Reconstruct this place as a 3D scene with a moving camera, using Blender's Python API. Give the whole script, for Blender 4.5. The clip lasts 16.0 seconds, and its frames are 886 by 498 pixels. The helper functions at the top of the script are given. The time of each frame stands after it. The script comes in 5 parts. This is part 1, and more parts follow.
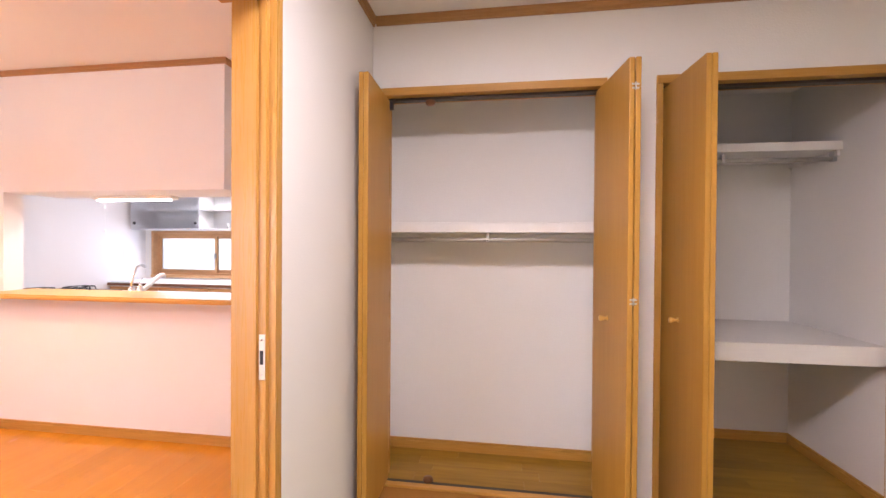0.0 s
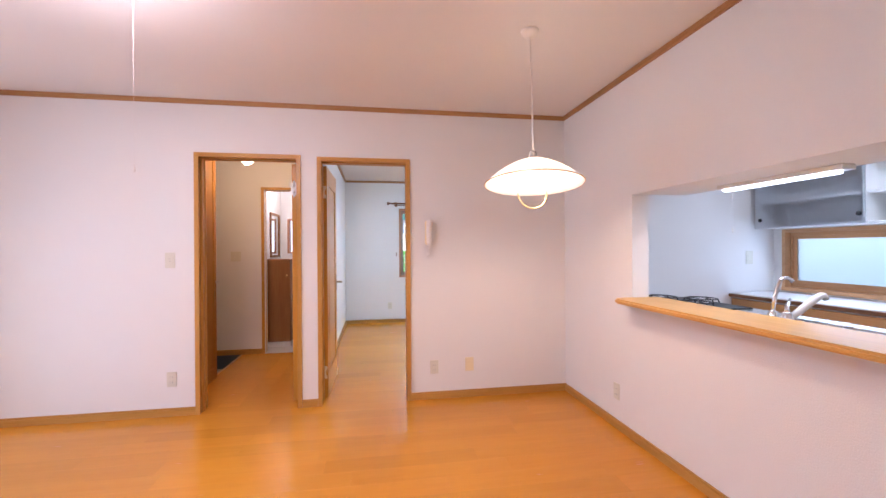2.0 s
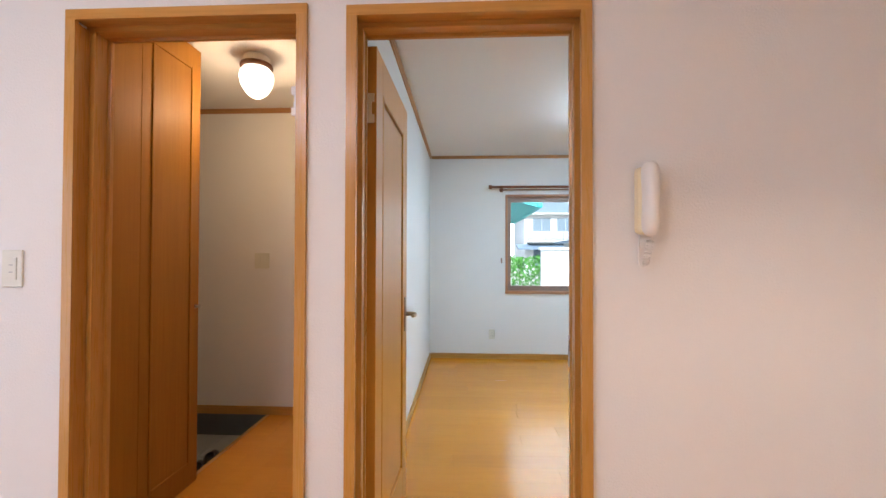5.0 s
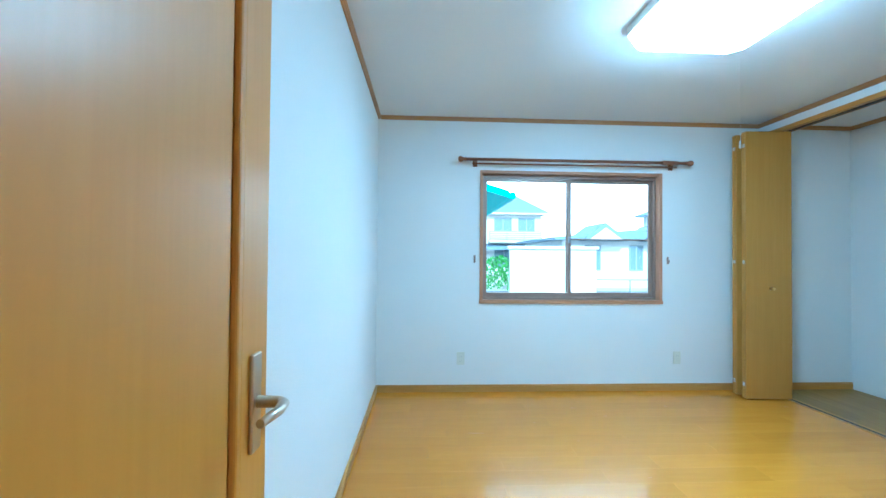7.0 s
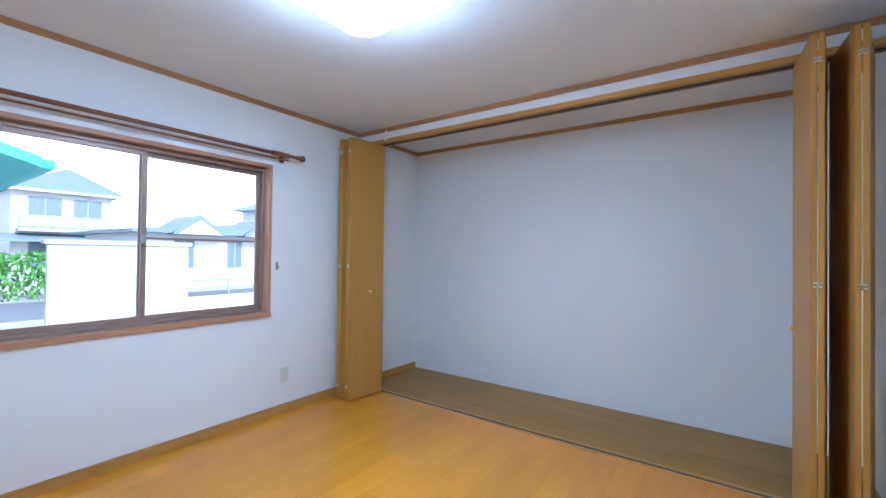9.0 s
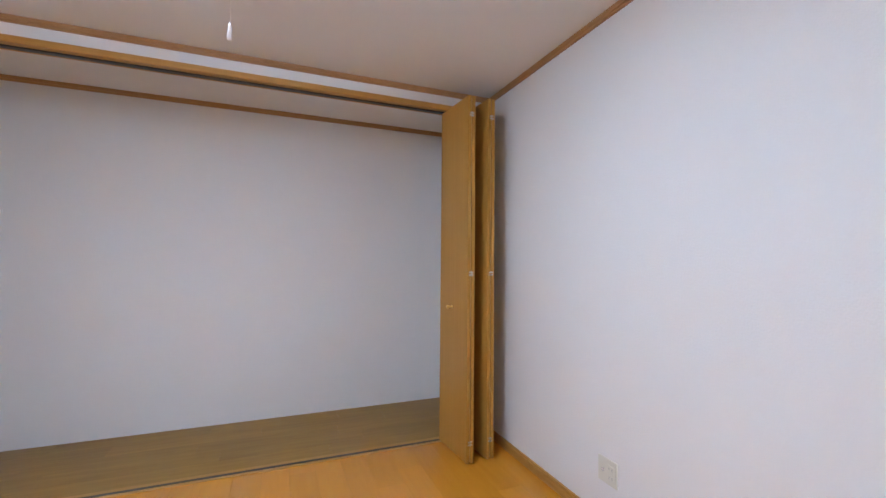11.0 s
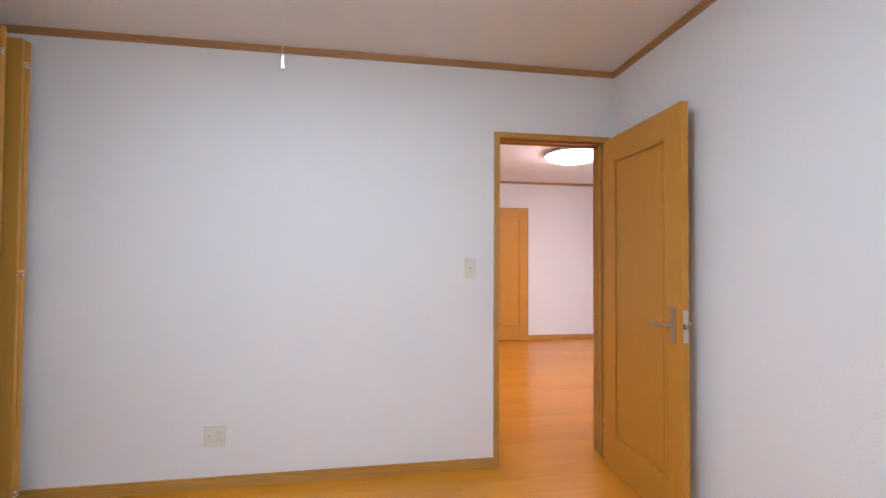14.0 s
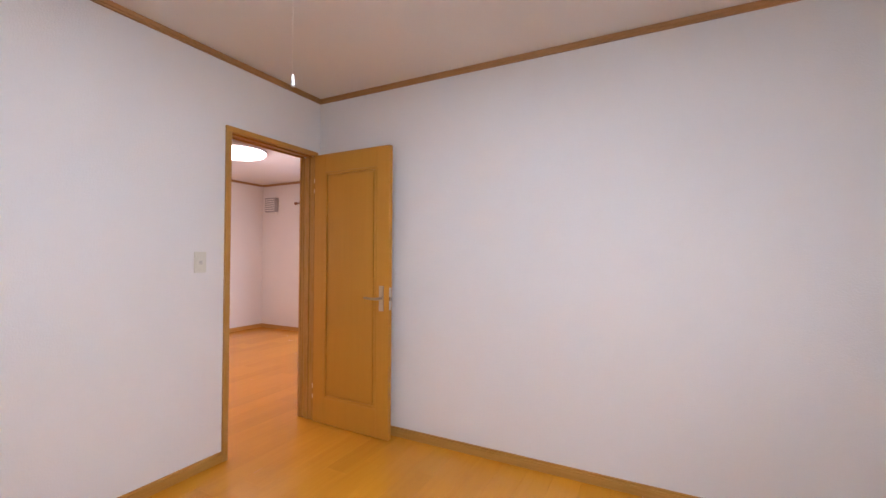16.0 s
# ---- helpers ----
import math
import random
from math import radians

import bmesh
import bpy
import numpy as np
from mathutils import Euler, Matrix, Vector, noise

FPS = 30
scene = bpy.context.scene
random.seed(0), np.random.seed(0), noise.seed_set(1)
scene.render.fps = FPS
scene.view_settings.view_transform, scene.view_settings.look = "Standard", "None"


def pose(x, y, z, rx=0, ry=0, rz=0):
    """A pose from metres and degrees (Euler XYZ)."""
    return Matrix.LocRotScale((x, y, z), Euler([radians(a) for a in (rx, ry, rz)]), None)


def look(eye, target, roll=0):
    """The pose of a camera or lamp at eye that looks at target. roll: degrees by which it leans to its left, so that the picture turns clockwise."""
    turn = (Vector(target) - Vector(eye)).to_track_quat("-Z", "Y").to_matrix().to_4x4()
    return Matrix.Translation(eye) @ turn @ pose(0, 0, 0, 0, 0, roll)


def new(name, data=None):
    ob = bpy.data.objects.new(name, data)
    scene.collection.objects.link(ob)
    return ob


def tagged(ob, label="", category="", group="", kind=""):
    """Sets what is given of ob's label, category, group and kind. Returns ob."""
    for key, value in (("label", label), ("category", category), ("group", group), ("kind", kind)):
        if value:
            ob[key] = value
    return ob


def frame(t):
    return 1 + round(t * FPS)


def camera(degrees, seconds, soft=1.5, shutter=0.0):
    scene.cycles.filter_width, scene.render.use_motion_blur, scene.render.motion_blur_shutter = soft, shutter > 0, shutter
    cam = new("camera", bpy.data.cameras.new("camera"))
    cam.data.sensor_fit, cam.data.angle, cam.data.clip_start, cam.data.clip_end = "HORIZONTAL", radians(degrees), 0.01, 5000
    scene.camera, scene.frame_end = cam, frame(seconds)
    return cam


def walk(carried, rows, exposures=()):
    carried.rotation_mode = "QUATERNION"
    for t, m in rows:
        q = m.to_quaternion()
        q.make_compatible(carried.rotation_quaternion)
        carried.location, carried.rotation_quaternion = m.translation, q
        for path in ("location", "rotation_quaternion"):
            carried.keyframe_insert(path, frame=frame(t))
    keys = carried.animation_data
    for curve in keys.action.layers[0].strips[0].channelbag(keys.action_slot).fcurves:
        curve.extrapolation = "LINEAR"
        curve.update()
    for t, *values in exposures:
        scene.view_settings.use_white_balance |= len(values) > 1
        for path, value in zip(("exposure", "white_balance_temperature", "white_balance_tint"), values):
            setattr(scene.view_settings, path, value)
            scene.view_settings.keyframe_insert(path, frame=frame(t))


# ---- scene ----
cam = camera(94.0, 16.0)

# ---- camera path ----
def row(t, eye, target, roll):
    return t, look(eye, target, roll)


walk(cam, [
    row(0.0, (4.392, -2.388, 1.283), (4.107, -0.408, 1.265), 0.4),
    row(0.5, (4.273, -2.096, 1.296), (3.286, -0.356, 1.282), 0.0),
    row(1.0, (4.040, -1.911, 1.300), (2.511, -0.622, 1.278), -0.4),
    row(1.5, (3.778, -1.768, 1.290), (1.940, -0.981, 1.280), -0.6),
    row(2.0, (3.487, -1.683, 1.279), (1.513, -1.359, 1.277), -0.4),
    row(2.5, (3.132, -1.703, 1.286), (1.133, -1.616, 1.286), -0.2),
    row(3.0, (2.794, -1.657, 1.273), (0.794, -1.655, 1.273), -0.1),
    row(3.2, (2.640, -1.623, 1.280), (0.640, -1.652, 1.282), -0.1),
    row(5.3, (1.048, -1.793, 1.246), (-0.950, -1.893, 1.272), 0.2),
    row(5.5, (0.893, -1.794, 1.244), (-1.104, -1.889, 1.263), 0.3),
    row(6.0, (0.524, -1.770, 1.240), (-1.474, -1.857, 1.256), 0.4),
    row(6.5, (0.180, -1.806, 1.218), (-1.820, -1.847, 1.243), 0.5),
    row(7.0, (-0.056, -1.780, 1.212), (-2.054, -1.683, 1.243), 0.5),
    row(7.5, (-0.279, -1.695, 1.224), (-2.262, -1.432, 1.257), 0.6),
    row(8.0, (-0.425, -1.618, 1.252), (-2.335, -1.024, 1.280), 0.7),
    row(8.5, (-0.573, -1.572, 1.305), (-2.180, -0.381, 1.325), 0.91),
    row(9.0, (-0.745, -1.472, 1.293), (-1.900, 0.161, 1.318), 0.72),
    row(9.5, (-0.983, -1.396, 1.262), (-1.701, 0.470, 1.311), 0.68),
    row(10.0, (-1.199, -1.388, 1.250), (-1.458, 0.594, 1.314), 0.51),
    row(10.2, (-1.274, -1.394, 1.250), (-1.318, 0.606, 1.314), 0.5),
    row(12.5, (-2.212, -1.148, 1.267), (-0.454, -0.197, 1.314), 0.5),
    row(13.0, (-2.437, -1.073, 1.261), (-0.505, -0.559, 1.311), 0.4),
    row(13.5, (-2.548, -0.872, 1.260), (-0.550, -0.786, 1.298), 0.5),
    row(14.0, (-2.563, -0.707, 1.264), (-0.586, -1.008, 1.305), 0.3),
    row(14.5, (-2.546, -0.485, 1.262), (-0.681, -1.206, 1.292), 0.6),
    row(15.0, (-2.510, -0.281, 1.262), (-0.884, -1.444, 1.295), 0.5),
    row(15.5, (-2.451, -0.045, 1.238), (-1.165, -1.586, 1.276), 0.4),
    row(16.0, (-2.453, 0.222, 1.244), (-1.534, -1.554, 1.277), 0.3),
], exposures=[
    (0.0, 1.78, 6400, 27),
    (1.0, 1.66, 5970, 24),
    (1.5, 1.43, 6080, 27),
    (2.0, 1.15, 5320, 17),
    (3.0, 0.88, 5280, 12),
    (5.5, 1.08, 5200, -5),
    (6.1, 1.17, 4230, -18),
    (7.0, 1.27, 3930, -15),
    (7.5, 1.20, 4050, -8),
    (8.0, 1.13, 4330, 0),
    (9.0, 1.03, 4650, 10),
    (10.0, 0.86, 5200, 17),
    (12.5, 1.06, 5550, 19),
    (14.0, 0.90, 5660, 18),
    (16.0, 0.77, 6120, 26),
])

# ---- world, sun and large lights ----
world = bpy.data.worlds.new("world")
scene.world = world
world.use_nodes = True
wn, wl = world.node_tree.nodes, world.node_tree.links
sky = wn.new("ShaderNodeTexSky")
sky.sky_type = "NISHITA"
sky.sun_disc = False
sky.dust_density, sky.air_density = 4.0, 1.0
sky.sun_elevation, sky.sun_rotation = radians(37), radians(90)
wn["Background"].inputs["Strength"].default_value = 0.15
wl.new(sky.outputs[0], wn["Background"].inputs["Color"])


def lamp(name, kind, energy, colour, m, size=0.3, size_y=0.3, spot=None):
    data = bpy.data.lights.new(name, kind)
    data.energy, data.color = energy, colour
    if kind == "AREA":
        data.shape, data.size, data.size_y = "RECTANGLE", size, size_y
    elif kind == "SUN":
        data.angle = size
    else:
        data.shadow_soft_size = size
    ob = new(name, data)
    ob.matrix_world = m
    return ob


lamp("sun", "SUN", 2.8, (1.0, 0.96, 0.90), look((0, 0, 0), (-0.80, -0.01, -0.60)), radians(0.5))
WARM, COOL = (1.0, 0.66, 0.42), (0.74, 0.91, 1.0)
lamp("pendant_bulb_light", "POINT", 20, WARM, pose(1.36, -0.838, 1.668), 0.05)
lamp("living_ceiling_light", "AREA", 6.5, (1.0, 0.78, 0.70), pose(1.78, -2.85, 2.33), 0.5, 0.5)
lamp("living_ceiling_spill", "POINT", 9.5, (1.0, 0.78, 0.70), pose(1.78, -2.85, 2.21), 0.06)
lamp("bedroom_ceiling_light", "AREA", 3.5, COOL, pose(-1.975, -0.350, 2.330), 0.54, 0.58)
lamp("bedroom_ceiling_spill", "POINT", 5.0, COOL, pose(-1.975, -0.350, 2.20), 0.06)
lamp("hall_bulb_light", "POINT", 5.6, (1.0, 0.62, 0.31), pose(-1.05, -2.98, 2.08), 0.06)
lamp("kitchen_tube_light", "AREA", 1.8, (0.93, 0.97, 1.0), pose(1.70, 0.30, 1.585), 0.62, 0.04)
lamp("kitchen_ceiling_light", "AREA", 4.8, (0.95, 0.98, 1.0), pose(1.8, 1.15, 2.24), 1.1, 0.1)
lamp("kitchen_window_skylight", "AREA", 2.1, (0.70, 0.84, 1.0), pose(1.128, 1.855, 1.16, -90), 1.35, 0.40)
lamp("tatami_room_light", "AREA", 13.2, (0.98, 0.97, 0.94), pose(4.45, -2.0, 2.435), 0.5, 0.5)
lamp("living_window_skylight", "AREA", 7.5, (0.72, 0.84, 1.0), pose(1.6, -4.66, 1.0, 90), 1.7, 1.8)
lamp("toilet_bulb_light", "POINT", 6, (1.0, 0.80, 0.66), pose(-2.6, -2.75, 2.2), 0.05)


# ---- materials ----
def shader(name, colour, rough=0.5, metal=0.0, vary=0.06, scale=8.0, bump=0.0, bump_scale=200.0, coat=0.0, spec=0.5, rnd=0.0):
    m = bpy.data.materials.new(name)
    m.use_nodes = True
    n, l = m.node_tree.nodes, m.node_tree.links
    b = n["Principled BSDF"]
    b.inputs["Roughness"].default_value, b.inputs["Metallic"].default_value = rough, metal
    b.inputs["Coat Weight"].default_value = coat
    b.inputs["Specular IOR Level"].default_value = spec
    tc = n.new("ShaderNodeTexCoord")
    noise_a = n.new("ShaderNodeTexNoise")
    noise_a.inputs["Scale"].default_value, noise_a.inputs["Detail"].default_value = scale, 6
    l.new(tc.outputs["Object"], noise_a.inputs["Vector"])
    ramp = n.new("ShaderNodeMix")
    ramp.data_type = "RGBA"
    ramp.inputs["A"].default_value = (*[c * (1 - vary) for c in colour], 1)
    ramp.inputs["B"].default_value = (*[min(1, c * (1 + vary)) for c in colour], 1)
    l.new(noise_a.outputs["Fac"], ramp.inputs["Factor"])
    l.new(ramp.outputs["Result"], b.inputs["Base Color"])
    rr = n.new("ShaderNodeMapRange")
    rr.inputs["To Min"].default_value, rr.inputs["To Max"].default_value = max(0, rough - 0.05), min(1, rough + 0.05)
    l.new(noise_a.outputs["Fac"], rr.inputs["Value"])
    l.new(rr.outputs[0], b.inputs["Roughness"])
    if bump:
        noise_b = n.new("ShaderNodeTexNoise")
        noise_b.inputs["Scale"].default_value, noise_b.inputs["Detail"].default_value = bump_scale, 4
        l.new(tc.outputs["Object"], noise_b.inputs["Vector"])
        bp = n.new("ShaderNodeBump")
        bp.inputs["Strength"].default_value, bp.inputs["Distance"].default_value = bump, 0.002
        l.new(noise_b.outputs["Fac"], bp.inputs["Height"])
        l.new(bp.outputs[0], b.inputs["Normal"])
    return m


def wood(name, light, dark, rough=0.4, grain=(14, 1.2, 14), coat=0.0, rnd=0.10, bump=0.03, spec=0.28, coat_rough=0.07):
    """Grain runs along the axis with the small factor; each piece differs a little."""
    m = bpy.data.materials.new(name)
    m.use_nodes = True
    n, l = m.node_tree.nodes, m.node_tree.links
    b = n["Principled BSDF"]
    b.inputs["Roughness"].default_value, b.inputs["Coat Weight"].default_value = rough, coat
    b.inputs["Coat Roughness"].default_value = coat_rough
    b.inputs["Specular IOR Level"].default_value = spec
    tc, info = n.new("ShaderNodeTexCoord"), n.new("ShaderNodeObjectInfo")
    mp = n.new("ShaderNodeMapping")
    mp.inputs["Scale"].default_value = grain
    l.new(tc.outputs["Object"], mp.inputs["Vector"])
    off = n.new("ShaderNodeVectorMath")
    off.operation = "MULTIPLY_ADD"
    off.inputs[1].default_value = (31, 17, 23)
    l.new(info.outputs["Random"], off.inputs[0])
    l.new(mp.outputs[0], off.inputs[2])
    fine, wide = n.new("ShaderNodeTexNoise"), n.new("ShaderNodeTexNoise")
    fine.inputs["Scale"].default_value, fine.inputs["Detail"].default_value = 4.0, 8
    fine.inputs["Distortion"].default_value = 0.4
    wide.inputs["Scale"].default_value, wide.inputs["Detail"].default_value = 0.7, 3
    l.new(off.outputs[0], fine.inputs["Vector"])
    l.new(off.outputs[0], wide.inputs["Vector"])
    add = n.new("ShaderNodeMath")
    add.operation = "MULTIPLY_ADD"
    add.inputs[1].default_value = 0.55
    l.new(fine.outputs["Fac"], add.inputs[0])
    half = n.new("ShaderNodeMath")
    half.operation = "MULTIPLY"
    half.inputs[1].default_value = 0.45
    l.new(wide.outputs["Fac"], half.inputs[0])
    l.new(half.outputs[0], add.inputs[2])
    ramp = n.new("ShaderNodeValToRGB")
    ramp.color_ramp.elements[0].position, ramp.color_ramp.elements[1].position = 0.34, 0.66
    ramp.color_ramp.elements[0].color, ramp.color_ramp.elements[1].color = (*dark, 1), (*light, 1)
    l.new(add.outputs[0], ramp.inputs[0])
    hsv = n.new("ShaderNodeHueSaturation")
    vr = n.new("ShaderNodeMapRange")
    vr.inputs["To Min"].default_value, vr.inputs["To Max"].default_value = 1 - rnd, 1 + rnd
    l.new(info.outputs["Random"], vr.inputs["Value"])
    l.new(vr.outputs[0], hsv.inputs["Value"])
    l.new(ramp.outputs[0], hsv.inputs["Color"])
    l.new(hsv.outputs[0], b.inputs["Base Color"])
    rr = n.new("ShaderNodeMapRange")
    rr.inputs["To Min"].default_value, rr.inputs["To Max"].default_value = rough + 0.06, rough - 0.04
    l.new(fine.outputs["Fac"], rr.inputs["Value"])
    l.new(rr.outputs[0], b.inputs["Roughness"])
    bp = n.new("ShaderNodeBump")
    bp.inputs["Strength"].default_value, bp.inputs["Distance"].default_value = bump, 0.001
    l.new(fine.outputs["Fac"], bp.inputs["Height"])
    l.new(bp.outputs[0], b.inputs["Normal"])
    return m


def glow(name, colour, strength):
    m = bpy.data.materials.new(name)
    m.use_nodes = True
    b = m.node_tree.nodes["Principled BSDF"]
    b.inputs["Base Color"].default_value = (0.85, 0.83, 0.8, 1)
    b.inputs["Roughness"].default_value = 0.35
    b.inputs["Emission Color"].default_value = (*colour, 1)
    b.inputs["Emission Strength"].default_value = strength
    return m


def glass(name, colour, rough, ior=1.45):
    m = bpy.data.materials.new(name)
    m.use_nodes = True
    b = m.node_tree.nodes["Principled BSDF"]
    b.inputs["Base Color"].default_value = (*colour, 1)
    b.inputs["Roughness"].default_value, b.inputs["IOR"].default_value = rough, ior
    b.inputs["Transmission Weight"].default_value = 1.0
    return m


PAPER = shader("wallpaper_white", (0.80, 0.785, 0.765), 0.85, vary=0.015, scale=3, bump=0.7, bump_scale=150, spec=0.25)
CEIL = shader("ceiling_paper", (0.80, 0.775, 0.755), 0.9, vary=0.015, scale=2, bump=0.25, bump_scale=180, spec=0.2)
TRIM_Y = wood("trim_wood_along_y", (0.55, 0.295, 0.070), (0.45, 0.220, 0.040), 0.38, (30, 1.5, 30), rnd=0.05)
TRIM_X = wood("trim_wood_along_x", (0.55, 0.295, 0.070), (0.45, 0.220, 0.040), 0.38, (1.5, 30, 30), rnd=0.05)
TRIM_Z = wood("trim_wood_upright", (0.55, 0.295, 0.070), (0.45, 0.220, 0.040), 0.27, (30, 30, 1.2), rnd=0.05, spec=0.45)
DOOR_WOOD = wood("door_veneer", (0.560, 0.262, 0.027), (0.532, 0.243, 0.023), 0.46, (22, 22, 0.9), coat=0.35, rnd=0.03, bump=0.012, spec=0.3, coat_rough=0.28)
CABINET_WOOD = wood("shoe_cabinet_veneer", (0.38, 0.168, 0.012), (0.33, 0.140, 0.010), 0.5, (22, 22, 0.9), rnd=0.03, bump=0.015, spec=0.2)
CROWN_X = wood("ceiling_trim_along_x", (0.46, 0.255, 0.105), (0.37, 0.190, 0.070), 0.42, (1.5, 30, 30), rnd=0.05)
CROWN_Y = wood("ceiling_trim_along_y", (0.46, 0.255, 0.105), (0.37, 0.190, 0.070), 0.42, (30, 1.5, 30), rnd=0.05)
CASING_X = wood("window_casing_along_x", (0.62, 0.37, 0.19), (0.53, 0.29, 0.13), 0.40, (1.5, 30, 30), rnd=0.05)
# Trim wood shifted towards pink-brown; the bright window's haze is mixed into the colour.
CASING_Y = wood("window_casing_along_y", (0.50, 0.270, 0.150), (0.40, 0.200, 0.105), 0.40, (30, 1.5, 30), rnd=0.05)
CASING_Z = wood("window_casing_upright", (0.50, 0.270, 0.150), (0.40, 0.200, 0.105), 0.40, (30, 30, 1.2), rnd=0.05)
FOLD_WOOD = wood("folding_door_veneer", (0.49, 0.255, 0.046), (0.445, 0.222, 0.036), 0.36, (26, 26, 0.8), rnd=0.04, bump=0.015)
PLANK_Y = wood("floor_plank_along_y", (0.635, 0.270, 0.018), (0.585, 0.232, 0.014), 0.24, (9, 0.8, 9), coat=0.08, rnd=0.06, bump=0.012, spec=0.30)
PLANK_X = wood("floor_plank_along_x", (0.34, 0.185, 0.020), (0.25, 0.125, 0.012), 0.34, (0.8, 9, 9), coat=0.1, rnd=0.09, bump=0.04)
SUB = shader("dark_subfloor", (0.36, 0.16, 0.025), 0.8)
COUNTER = wood("counter_oak", (0.70, 0.40, 0.105), (0.60, 0.315, 0.070), 0.34, (1.0, 14, 14), coat=0.05, rnd=0.0)
DRAWER = wood("drawer_veneer", (0.60, 0.33, 0.13), (0.52, 0.26, 0.09), 0.4, (1.2, 18, 18))
DARK_WOOD = wood("dark_brown_wood", (0.22, 0.10, 0.045), (0.14, 0.06, 0.025), 0.38, (18, 18, 1.0))
ROD_WOOD = wood("rod_brown_wood", (0.28, 0.12, 0.06), (0.18, 0.07, 0.035), 0.35, (20, 1.0, 20))
SASH = shader("window_sash_brown", (0.31, 0.215, 0.165), 0.42, 0.25, vary=0.08, scale=20)
WHITE = shader("white_melamine", (0.80, 0.79, 0.78), 0.35, vary=0.02, bump=0.03)
SHELF = shader("white_shelf_board", (0.78, 0.76, 0.74), 0.5, vary=0.03)
PLASTIC = shader("white_plastic", (0.82, 0.80, 0.76), 0.3, vary=0.02)
IVORY = shader("ivory_plastic", (0.80, 0.70, 0.46), 0.32, vary=0.03)
STEEL = shader("brushed_steel", (0.62, 0.62, 0.62), 0.28, 1.0, vary=0.06, scale=30)
CHROME = shader("chrome", (0.80, 0.80, 0.80), 0.1, 1.0, vary=0.02)
HANDLE = shader("satin_champagne_metal", (0.56, 0.47, 0.36), 0.36, 1.0, vary=0.05, scale=30)
BRASS = shader("brass", (0.86, 0.60, 0.20), 0.32, 0.85, vary=0.05)
ROD_STEEL = shader("satin_steel_rod", (0.50, 0.48, 0.45), 0.5, 0.6, vary=0.04)
BLACK = shader("black_iron", (0.02, 0.02, 0.022), 0.5, vary=0.2)
RAIL = shader("dark_door_track", (0.05, 0.04, 0.03), 0.5, 0.3, vary=0.2)
PLATE = shader("aged_white_plastic", (0.70, 0.68, 0.58), 0.35, vary=0.03)
REDWOOD = wood("reddish_cabinet_wood", (0.34, 0.165, 0.060), (0.26, 0.115, 0.038), 0.4, (18, 18, 1.0))
GREY = shader("grey_plastic", (0.35, 0.34, 0.34), 0.45, vary=0.05)
TATAMI = shader("tatami_rush", (0.42, 0.38, 0.17), 0.8, vary=0.12, scale=60, bump=0.4, bump_scale=400)
CLOTH = shader("tatami_border_cloth", (0.05, 0.07, 0.05), 0.9)
TILE = shader("genkan_tile", (0.30, 0.31, 0.31), 0.5, vary=0.08, scale=12, bump=0.1)
GROUT = shader("grout", (0.16, 0.16, 0.16), 0.9)
SLATE = shader("dark_stone_riser", (0.09, 0.11, 0.12), 0.6, vary=0.15)
VINYL = shader("white_vinyl_floor", (0.72, 0.70, 0.67), 0.4, vary=0.03)
CERAMIC = shader("sanitary_ceramic", (0.82, 0.81, 0.79), 0.12, vary=0.01, coat=0.4)
MIRROR = shader("mirror_silver", (0.9, 0.9, 0.9), 0.02, 1.0, vary=0.0)
GLASS = glass("clear_glass", (0.97, 0.99, 0.99), 0.0, 1.1)
FROST = glass("frosted_glass", (0.27, 0.35, 0.42), 0.55, 1.3)
SMOKE = glass("smoked_cabinet_glass", (0.74, 0.75, 0.78), 0.30, 1.2)
HAZE = glass("pale_cabinet_glass", (0.93, 0.94, 0.93), 0.12, 1.2)
PALE_FROST = glass("pale_frosted_glass", (0.86, 0.92, 0.97), 0.5, 1.2)
def translucent(name, colour, share, rough=0.6):
    """Paper or opal glass that lets part of the light through, scattered."""
    m = shader(name, colour, rough, vary=0.03)
    n, l = m.node_tree.nodes, m.node_tree.links
    through_light, mix = n.new("ShaderNodeBsdfTranslucent"), n.new("ShaderNodeMixShader")
    through_light.inputs["Color"].default_value = (*colour, 1)
    mix.inputs["Fac"].default_value = share
    l.new(n["Principled BSDF"].outputs[0], mix.inputs[1])
    l.new(through_light.outputs[0], mix.inputs[2])
    l.new(mix.outputs[0], n["Material Output"].inputs["Surface"])
    return m


SHOJI = translucent("shoji_paper", (0.85, 0.84, 0.82), 0.5, 0.9)
OPAL = translucent("opal_glass_shade", (0.93, 0.88, 0.79), 0.6, 0.3)
OPAL.node_tree.nodes["Principled BSDF"].inputs["Emission Color"].default_value = (1.0, 0.80, 0.60, 1)
OPAL.node_tree.nodes["Principled BSDF"].inputs["Emission Strength"].default_value = 0.6
BULB = glow("bulb_warm", (1.0, 0.90, 0.75), 5.0)
PANEL_GLOW = glow("lamp_diffuser_cool", (0.80, 0.94, 1.0), 13.0)
DISC_GLOW = glow("lamp_diffuser_pink", (1.0, 0.84, 0.80), 4.5)
TUBE_GLOW = glow("tube_diffuser", (0.95, 0.98, 1.0), 2.5)
HALL_GLOW = glow("hall_globe", (1.0, 0.82, 0.58), 1.6)
SHOE = shader("black_shoe_leather", (0.02, 0.022, 0.03), 0.4, vary=0.2)
STUCCO = shader("house_stucco", (0.60, 0.60, 0.60), 0.9, vary=0.06, bump=0.4, bump_scale=60)
CREAM = shader("house_cream", (0.62, 0.60, 0.55), 0.9, vary=0.05)
